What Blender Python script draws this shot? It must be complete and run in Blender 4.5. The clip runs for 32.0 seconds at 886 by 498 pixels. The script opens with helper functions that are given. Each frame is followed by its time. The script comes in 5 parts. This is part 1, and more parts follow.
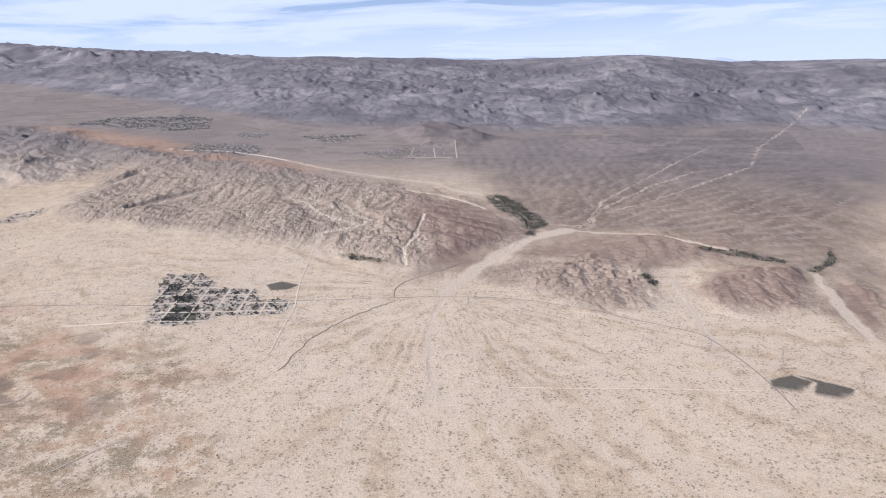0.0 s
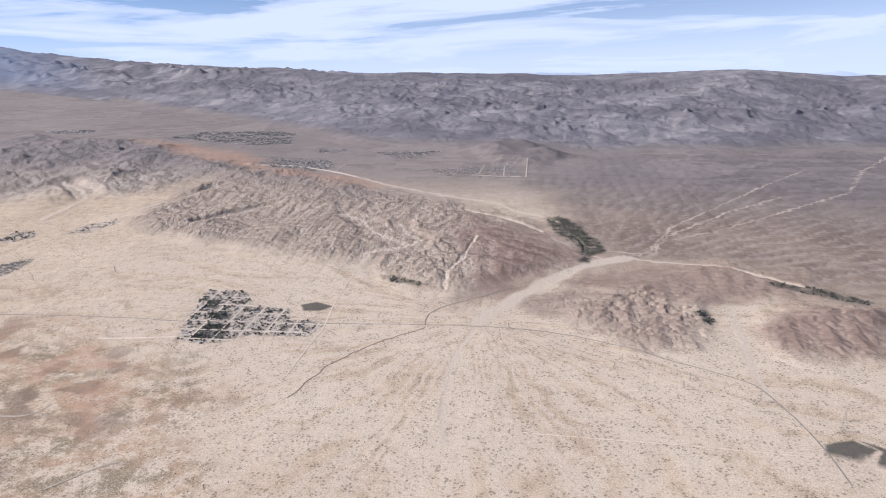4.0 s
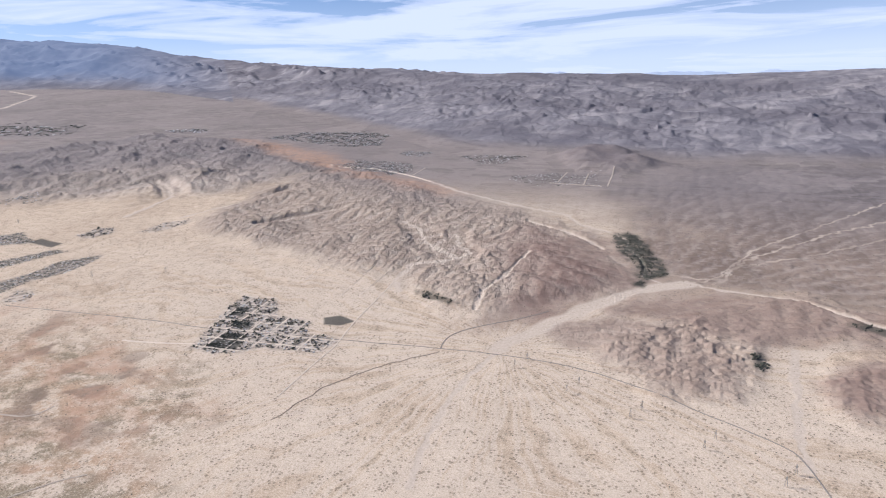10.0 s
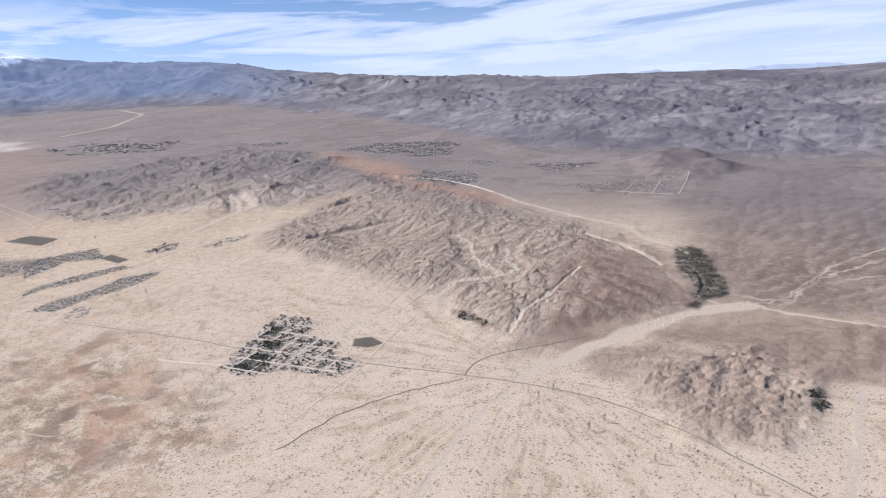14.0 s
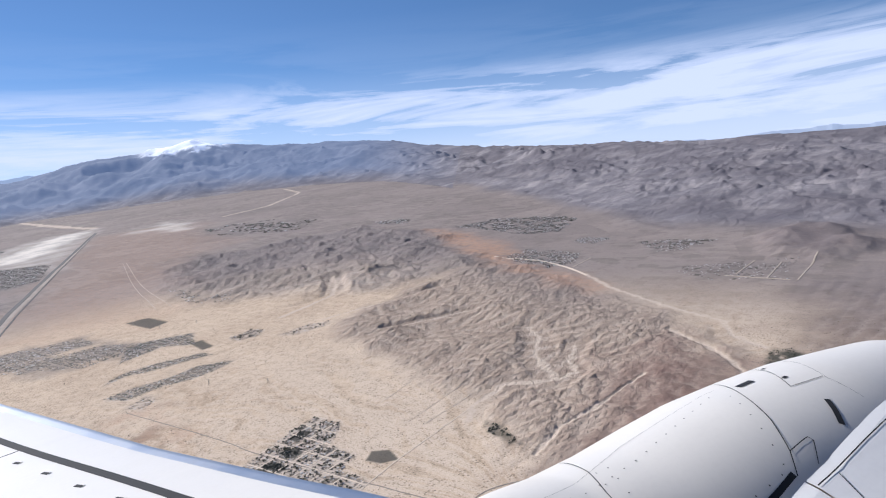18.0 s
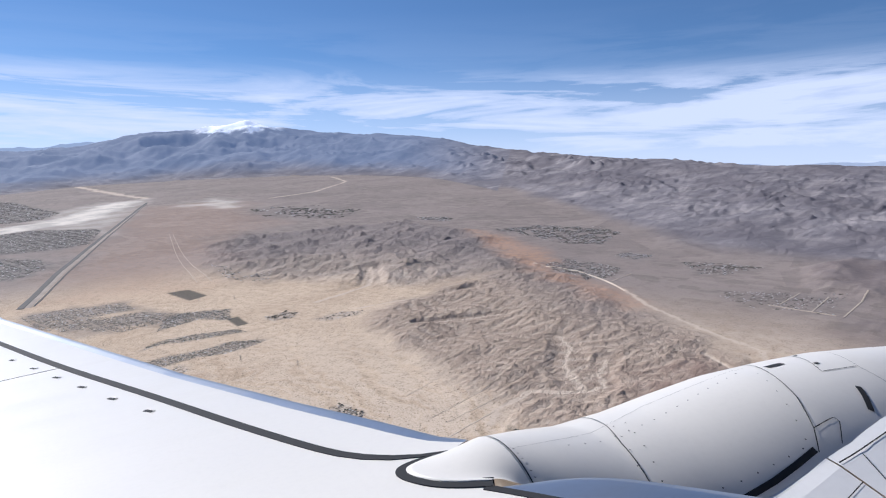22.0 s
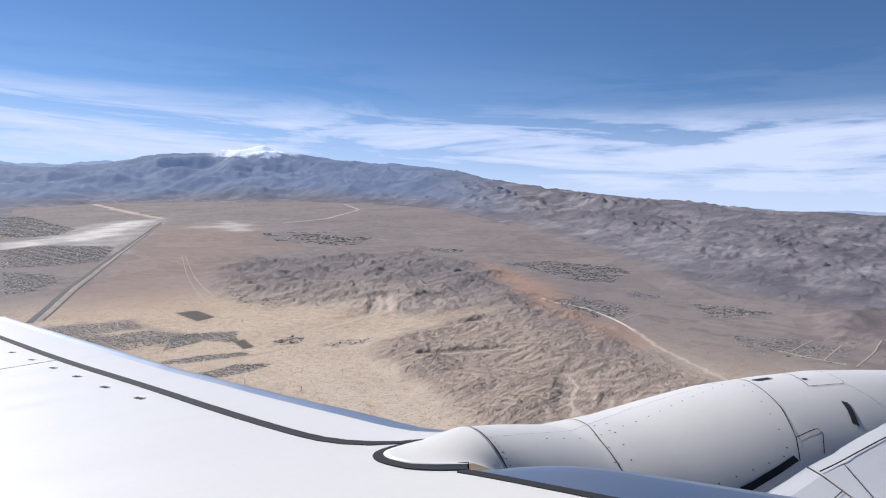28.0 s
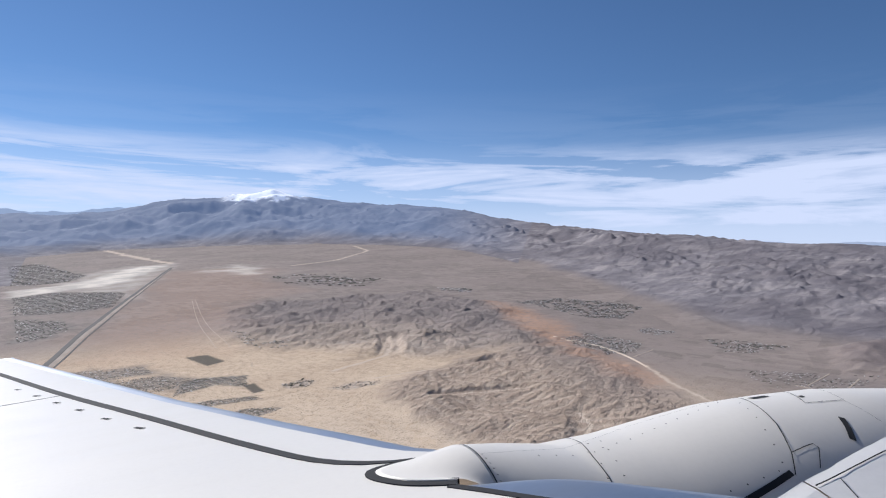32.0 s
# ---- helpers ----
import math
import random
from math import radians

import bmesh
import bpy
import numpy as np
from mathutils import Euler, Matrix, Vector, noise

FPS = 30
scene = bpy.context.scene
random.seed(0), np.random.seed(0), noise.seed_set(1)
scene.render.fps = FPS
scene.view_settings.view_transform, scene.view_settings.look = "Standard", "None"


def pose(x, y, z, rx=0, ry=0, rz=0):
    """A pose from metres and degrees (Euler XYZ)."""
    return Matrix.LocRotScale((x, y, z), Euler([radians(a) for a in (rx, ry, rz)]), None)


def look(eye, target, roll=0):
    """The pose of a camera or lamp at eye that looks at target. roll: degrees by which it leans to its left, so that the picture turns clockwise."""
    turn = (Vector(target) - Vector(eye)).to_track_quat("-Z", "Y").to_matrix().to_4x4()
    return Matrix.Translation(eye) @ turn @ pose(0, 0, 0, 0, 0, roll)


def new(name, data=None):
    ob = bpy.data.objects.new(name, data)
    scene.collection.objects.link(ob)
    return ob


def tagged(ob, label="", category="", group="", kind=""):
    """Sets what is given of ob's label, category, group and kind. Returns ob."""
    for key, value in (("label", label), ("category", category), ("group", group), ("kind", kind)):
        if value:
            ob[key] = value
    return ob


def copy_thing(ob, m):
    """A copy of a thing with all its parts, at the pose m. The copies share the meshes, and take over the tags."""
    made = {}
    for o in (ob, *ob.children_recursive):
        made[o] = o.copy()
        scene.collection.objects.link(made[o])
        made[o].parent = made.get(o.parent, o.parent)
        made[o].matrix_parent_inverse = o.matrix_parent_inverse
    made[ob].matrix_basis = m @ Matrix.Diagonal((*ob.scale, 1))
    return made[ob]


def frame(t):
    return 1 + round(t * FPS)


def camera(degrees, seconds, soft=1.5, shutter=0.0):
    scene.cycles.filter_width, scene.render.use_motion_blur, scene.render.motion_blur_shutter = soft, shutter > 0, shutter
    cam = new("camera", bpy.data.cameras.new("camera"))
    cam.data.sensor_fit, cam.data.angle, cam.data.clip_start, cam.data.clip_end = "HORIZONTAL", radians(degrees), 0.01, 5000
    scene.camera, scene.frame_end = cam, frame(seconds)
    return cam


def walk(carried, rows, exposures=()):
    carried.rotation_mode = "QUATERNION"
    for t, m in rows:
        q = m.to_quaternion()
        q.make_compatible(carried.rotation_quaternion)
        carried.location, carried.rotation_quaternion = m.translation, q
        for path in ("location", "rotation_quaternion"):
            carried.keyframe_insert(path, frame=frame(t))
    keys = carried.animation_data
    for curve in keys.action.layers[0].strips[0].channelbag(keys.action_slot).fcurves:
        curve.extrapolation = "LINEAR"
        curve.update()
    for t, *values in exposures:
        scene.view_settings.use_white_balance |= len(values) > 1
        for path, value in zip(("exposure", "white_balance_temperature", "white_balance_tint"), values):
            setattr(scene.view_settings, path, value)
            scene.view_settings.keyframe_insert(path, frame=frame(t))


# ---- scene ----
# the flight: eye, target, lean
ROWS = [
    (0.0, look((0.91, -0.18, 120.26), (3.13, 94.29, 87.53), -0.40)),
    (0.5, look((4.23, 1.60, 120.27), (4.81, 96.23, 87.93), -0.41)),
    (1.0, look((7.55, 3.40, 120.29), (6.44, 98.16, 88.35), -0.08)),
    (1.5, look((10.88, 5.21, 120.31), (8.05, 99.99, 88.55), -0.02)),
    (2.0, look((14.21, 7.08, 120.33), (9.68, 101.77, 88.51), -0.17)),
    (2.5, look((17.56, 9.02, 120.36), (11.40, 103.65, 88.62), -0.36)),
    (3.0, look((20.93, 11.06, 120.39), (12.86, 105.68, 89.06), -0.69)),
    (3.5, look((24.28, 13.20, 120.43), (14.28, 107.81, 89.62), -0.97)),
    (5.5, look((37.47, 22.12, 120.82), (20.43, 115.87, 90.48), -1.55)),
    (6.0, look((40.69, 24.41, 120.86), (22.13, 117.85, 90.44), -1.70)),
    (6.5, look((43.83, 26.75, 120.89), (23.92, 119.92, 90.51), -1.79)),
    (7.0, look((46.91, 29.12, 120.93), (25.58, 121.96, 90.49), -1.90)),
    (7.5, look((49.95, 31.56, 120.96), (27.23, 124.05, 90.46), -1.97)),
    (8.0, look((52.98, 34.08, 121.00), (28.91, 126.23, 90.52), -2.07)),
    (8.5, look((55.99, 36.64, 121.05), (30.61, 128.47, 90.67), -2.06)),
    (9.0, look((59.01, 39.25, 121.10), (32.25, 130.75, 90.89), -2.02)),
    (9.5, look((61.99, 41.89, 121.15), (34.01, 133.04, 91.01), -2.02)),
    (10.0, look((64.93, 44.57, 121.20), (35.62, 135.26, 90.93), -2.04)),
    (10.5, look((67.81, 47.29, 121.27), (37.21, 137.41, 90.59), -2.10)),
    (11.0, look((70.65, 50.07, 121.35), (38.67, 139.51, 90.07), -2.21)),
    (11.5, look((73.42, 52.92, 121.43), (39.96, 141.63, 89.65), -2.36)),
    (12.0, look((76.13, 55.84, 121.52), (41.15, 143.91, 89.58), -2.69)),
    (12.5, look((78.76, 58.85, 121.61), (42.02, 146.30, 89.96), -3.19)),
    (13.0, look((81.32, 61.93, 121.70), (42.81, 148.85, 90.69), -3.71)),
    (13.5, look((83.79, 65.07, 121.80), (43.46, 151.50, 91.74), -4.31)),
    (14.0, look((86.18, 68.26, 121.90), (43.86, 154.14, 93.01), -4.82)),
    (14.5, look((88.51, 71.49, 122.02), (44.01, 156.68, 94.40), -5.41)),
    (14.6, look((89.20, 72.49, 122.09), (44.20, 157.49, 94.73), -5.55)),
    (14.7, look((90.36, 74.16, 122.21), (44.73, 158.92, 95.12), -5.72)),
    (14.8, look((91.98, 76.52, 122.39), (45.62, 160.96, 95.57), -5.94)),
    (14.9, look((94.08, 79.55, 122.61), (46.88, 163.62, 96.07), -6.17)),
    (15.0, look((96.18, 82.58, 122.83), (48.07, 166.23, 96.58), -6.44)),
    (15.1, look((98.27, 85.61, 123.05), (49.20, 168.80, 97.10), -6.71)),
    (15.2, look((100.37, 88.65, 123.27), (50.29, 171.32, 97.63), -7.00)),
    (15.3, look((102.47, 91.68, 123.49), (51.35, 173.82, 98.17), -7.29)),
    (15.4, look((104.56, 94.71, 123.71), (52.40, 176.29, 98.71), -7.59)),
    (15.5, look((106.66, 97.74, 123.93), (53.46, 178.75, 99.27), -7.87)),
    (15.6, look((108.75, 100.78, 124.15), (54.53, 181.20, 99.82), -8.15)),
    (15.7, look((110.85, 103.81, 124.37), (55.64, 183.66, 100.38), -8.41)),
    (15.8, look((112.95, 106.84, 124.59), (56.80, 186.14, 100.94), -8.65)),
    (15.9, look((115.04, 109.88, 124.81), (58.01, 188.64, 101.50), -8.86)),
    (16.0, look((117.14, 112.91, 125.03), (59.31, 191.19, 102.05), -9.04)),
    (16.1, look((119.24, 115.94, 125.25), (60.68, 193.78, 102.59), -9.19)),
    (16.2, look((120.87, 118.30, 125.42), (61.70, 195.76, 103.08), -9.29)),
    (16.3, look((122.03, 119.98, 125.54), (62.35, 197.14, 103.50), -9.36)),
    (16.4, look((122.73, 121.00, 125.62), (62.67, 197.93, 103.85), -9.37)),
    (16.5, look((122.96, 121.33, 125.64), (62.66, 198.15, 104.14), -9.33)),
    (17.0, look((122.98, 121.32, 125.58), (61.84, 197.84, 105.42), -9.01)),
    (17.5, look((123.01, 121.28, 125.46), (61.23, 197.64, 106.67), -8.53)),
    (18.0, look((123.05, 121.24, 125.31), (60.67, 197.49, 108.15), -7.93)),
    (18.5, look((123.09, 121.20, 125.17), (60.05, 197.33, 109.99), -7.41)),
    (19.0, look((123.12, 121.17, 125.03), (59.32, 197.01, 111.67), -6.74)),
    (19.5, look((123.16, 121.14, 124.93), (58.58, 196.50, 112.62), -5.87)),
    (20.0, look((123.17, 121.12, 124.88), (57.77, 195.83, 113.02), -5.11)),
    (20.5, look((123.17, 121.11, 124.87), (57.09, 195.12, 112.41), -4.46)),
    (21.0, look((123.15, 121.11, 124.90), (56.56, 194.43, 111.06), -3.85)),
    (21.5, look((123.13, 121.12, 124.92), (56.36, 194.02, 109.78), -3.32)),
    (22.0, look((123.12, 121.13, 124.94), (56.36, 193.70, 108.31), -3.00)),
    (22.5, look((123.12, 121.13, 124.93), (56.48, 193.57, 107.29), -2.82)),
    (23.0, look((123.11, 121.13, 124.94), (56.47, 193.52, 107.10), -2.81)),
    (23.5, look((123.11, 121.12, 124.94), (56.33, 193.46, 107.41), -2.82)),
    (24.0, look((123.12, 121.12, 124.92), (56.22, 193.41, 107.63), -2.79)),
    (24.5, look((123.14, 121.12, 124.89), (56.08, 193.37, 108.07), -2.81)),
    (25.0, look((123.16, 121.12, 124.87), (56.04, 193.44, 108.59), -2.64)),
    (25.5, look((123.16, 121.12, 124.86), (55.97, 193.54, 109.34), -2.30)),
    (27.5, look((123.28, 121.13, 124.72), (55.16, 193.22, 112.00), -0.97)),
    (28.0, look((123.29, 121.13, 124.71), (55.08, 193.27, 112.72), -0.69)),
    (28.5, look((123.30, 121.13, 124.70), (55.03, 193.31, 113.36), -0.43)),
    (29.0, look((123.30, 121.13, 124.69), (54.86, 193.26, 114.04), -0.24)),
    (29.5, look((123.32, 121.13, 124.66), (54.77, 193.23, 114.52), -0.22)),
    (30.0, look((123.34, 121.13, 124.63), (54.66, 193.20, 115.23), -0.40)),
    (30.5, look((123.37, 121.14, 124.61), (54.52, 193.14, 115.93), -0.65)),
    (31.0, look((123.41, 121.14, 124.60), (54.42, 193.09, 116.55), -1.14)),
    (31.5, look((123.43, 121.14, 124.60), (54.29, 193.02, 117.38), -1.70)),
    (32.0, look((123.44, 121.14, 124.60), (54.02, 192.85, 118.39), -1.90)),
]
cam = camera(65.9, 32.0, soft=1.1)
# the seat by the cabin window
SEAT = look((123.21, 121.19, 124.89), (55.87, 193.51, 109.62), -0.55)
EXPOSURES = [(0.0, 0.41, 6220, 12), (14.0, 0.42, 6200, 12), (19.0, 0.33, 6180, 11), (25.0, 0.30, 6140, 11), (32.0, 0.24, 6340, 10)]
walk(cam, ROWS, EXPOSURES)

# ---- sky, clouds and sun ----
SUN_AZIMUTH, SUN_HEIGHT = radians(268), radians(34)
world = bpy.data.worlds.new("desert_sky")
scene.world = world
world.use_nodes = True


def link_nodes(tree, a, out, b, into):
    tree.links.new(a.outputs[out], b.inputs[into])


def node(tree, what, **values):
    n = tree.nodes.new(what)
    for key, value in values.items():
        if key == "op":
            n.operation = value
        elif key == "blend":
            n.blend_type = value
        elif key == "kind":
            n.data_type = value
        else:
            n.inputs[key.replace("_", " ")].default_value = value
    return n


def ramp(tree, stops):
    n = tree.nodes.new("ShaderNodeValToRGB")
    e = n.color_ramp.elements
    while len(e) < len(stops):
        e.new(0.5)
    for k, (at, c) in enumerate(stops):
        e[k].position = at
        e[k].color = (c, c, c, 1) if isinstance(c, float) else (*c, 1)
    return n


def make_sky():
    tree = world.node_tree
    tree.nodes.clear()
    out = tree.nodes.new("ShaderNodeOutputWorld")
    back = node(tree, "ShaderNodeBackground", Strength=0.082)
    coord = tree.nodes.new("ShaderNodeTexCoord")
    # the valley floor rises to the north, so the level line of the sky leans with it
    lean = tree.nodes.new("ShaderNodeVectorRotate")
    lean.rotation_type = "AXIS_ANGLE"
    lean.inputs["Axis"].default_value = (math.cos(radians(18)), math.sin(radians(18)), 0)
    lean.inputs["Angle"].default_value = radians(6.0)
    link_nodes(tree, coord, "Generated", lean, "Vector")
    sky = tree.nodes.new("ShaderNodeTexSky")
    sky.sky_type, sky.sun_disc = "NISHITA", False
    sky.sun_elevation, sky.sun_rotation = SUN_HEIGHT, SUN_AZIMUTH
    sky.altitude, sky.air_density, sky.dust_density, sky.ozone_density = 3000, 1.0, 0.3, 3.0
    link_nodes(tree, lean, "Vector", sky, "Vector")
    # cirrus: long level streaks in a band over the horizon
    split = tree.nodes.new("ShaderNodeSeparateXYZ")
    link_nodes(tree, lean, "Vector", split, "Vector")
    turn = tree.nodes.new("ShaderNodeMapping")
    turn.inputs["Scale"].default_value = (1.5, 1.5, 15.0)
    turn.inputs["Rotation"].default_value = (radians(2.0), radians(-2.5), 0)
    turn.inputs["Location"].default_value = (0.4, 0.9, 0.35)
    link_nodes(tree, lean, "Vector", turn, "Vector")
    n1 = node(tree, "ShaderNodeTexNoise", Scale=2.0, Detail=11.0, Roughness=0.60, Distortion=0.5)
    link_nodes(tree, turn, "Vector", n1, "Vector")
    shape = ramp(tree, [(0.41, 0.0), (0.50, 0.66), (0.60, 0.96)])
    link_nodes(tree, n1, "Fac", shape, "Fac")
    band = ramp(tree, [(0.0, 1.0), (0.145, 1.0), (0.165, 0.55), (0.185, 0.10), (0.26, 0.0)])
    link_nodes(tree, split, "Z", band, "Fac")
    veil = ramp(tree, [(0.0, 0.92), (0.06, 0.78), (0.10, 0.45), (0.15, 0.20), (0.20, 0.0)])
    link_nodes(tree, split, "Z", veil, "Fac")
    m1 = node(tree, "ShaderNodeMath", op="MULTIPLY")
    link_nodes(tree, shape, "Color", m1, 0)
    link_nodes(tree, band, "Color", m1, 1)
    m2 = node(tree, "ShaderNodeMath", op="MAXIMUM")
    link_nodes(tree, m1, 0, m2, 0)
    link_nodes(tree, veil, "Color", m2, 1)
    deep = node(tree, "ShaderNodeMix", kind="RGBA", blend="MULTIPLY")
    deep.inputs[0].default_value = 1.0
    link_nodes(tree, sky, "Color", deep, 6)
    deep.inputs[7].default_value = (0.70, 0.84, 0.96, 1)
    mix = node(tree, "ShaderNodeMix", kind="RGBA")
    link_nodes(tree, m2, 0, mix, 0)
    link_nodes(tree, deep, 2, mix, 6)
    mix.inputs[7].default_value = (7.0, 7.85, 10.2, 1)
    link_nodes(tree, mix, 2, back, "Color")
    link_nodes(tree, back, "Background", out, "Surface")


make_sky()
sun = new("sun", bpy.data.lights.new("sun", "SUN"))
sun.data.energy, sun.data.angle, sun.data.color = 5.0, radians(0.5), (1.0, 0.965, 0.93)
toward = Vector((math.sin(SUN_AZIMUTH) * math.cos(SUN_HEIGHT), math.cos(SUN_AZIMUTH) * math.cos(SUN_HEIGHT), math.sin(SUN_HEIGHT)))
sun.matrix_world = look(toward * 400, (0, 0, 0))

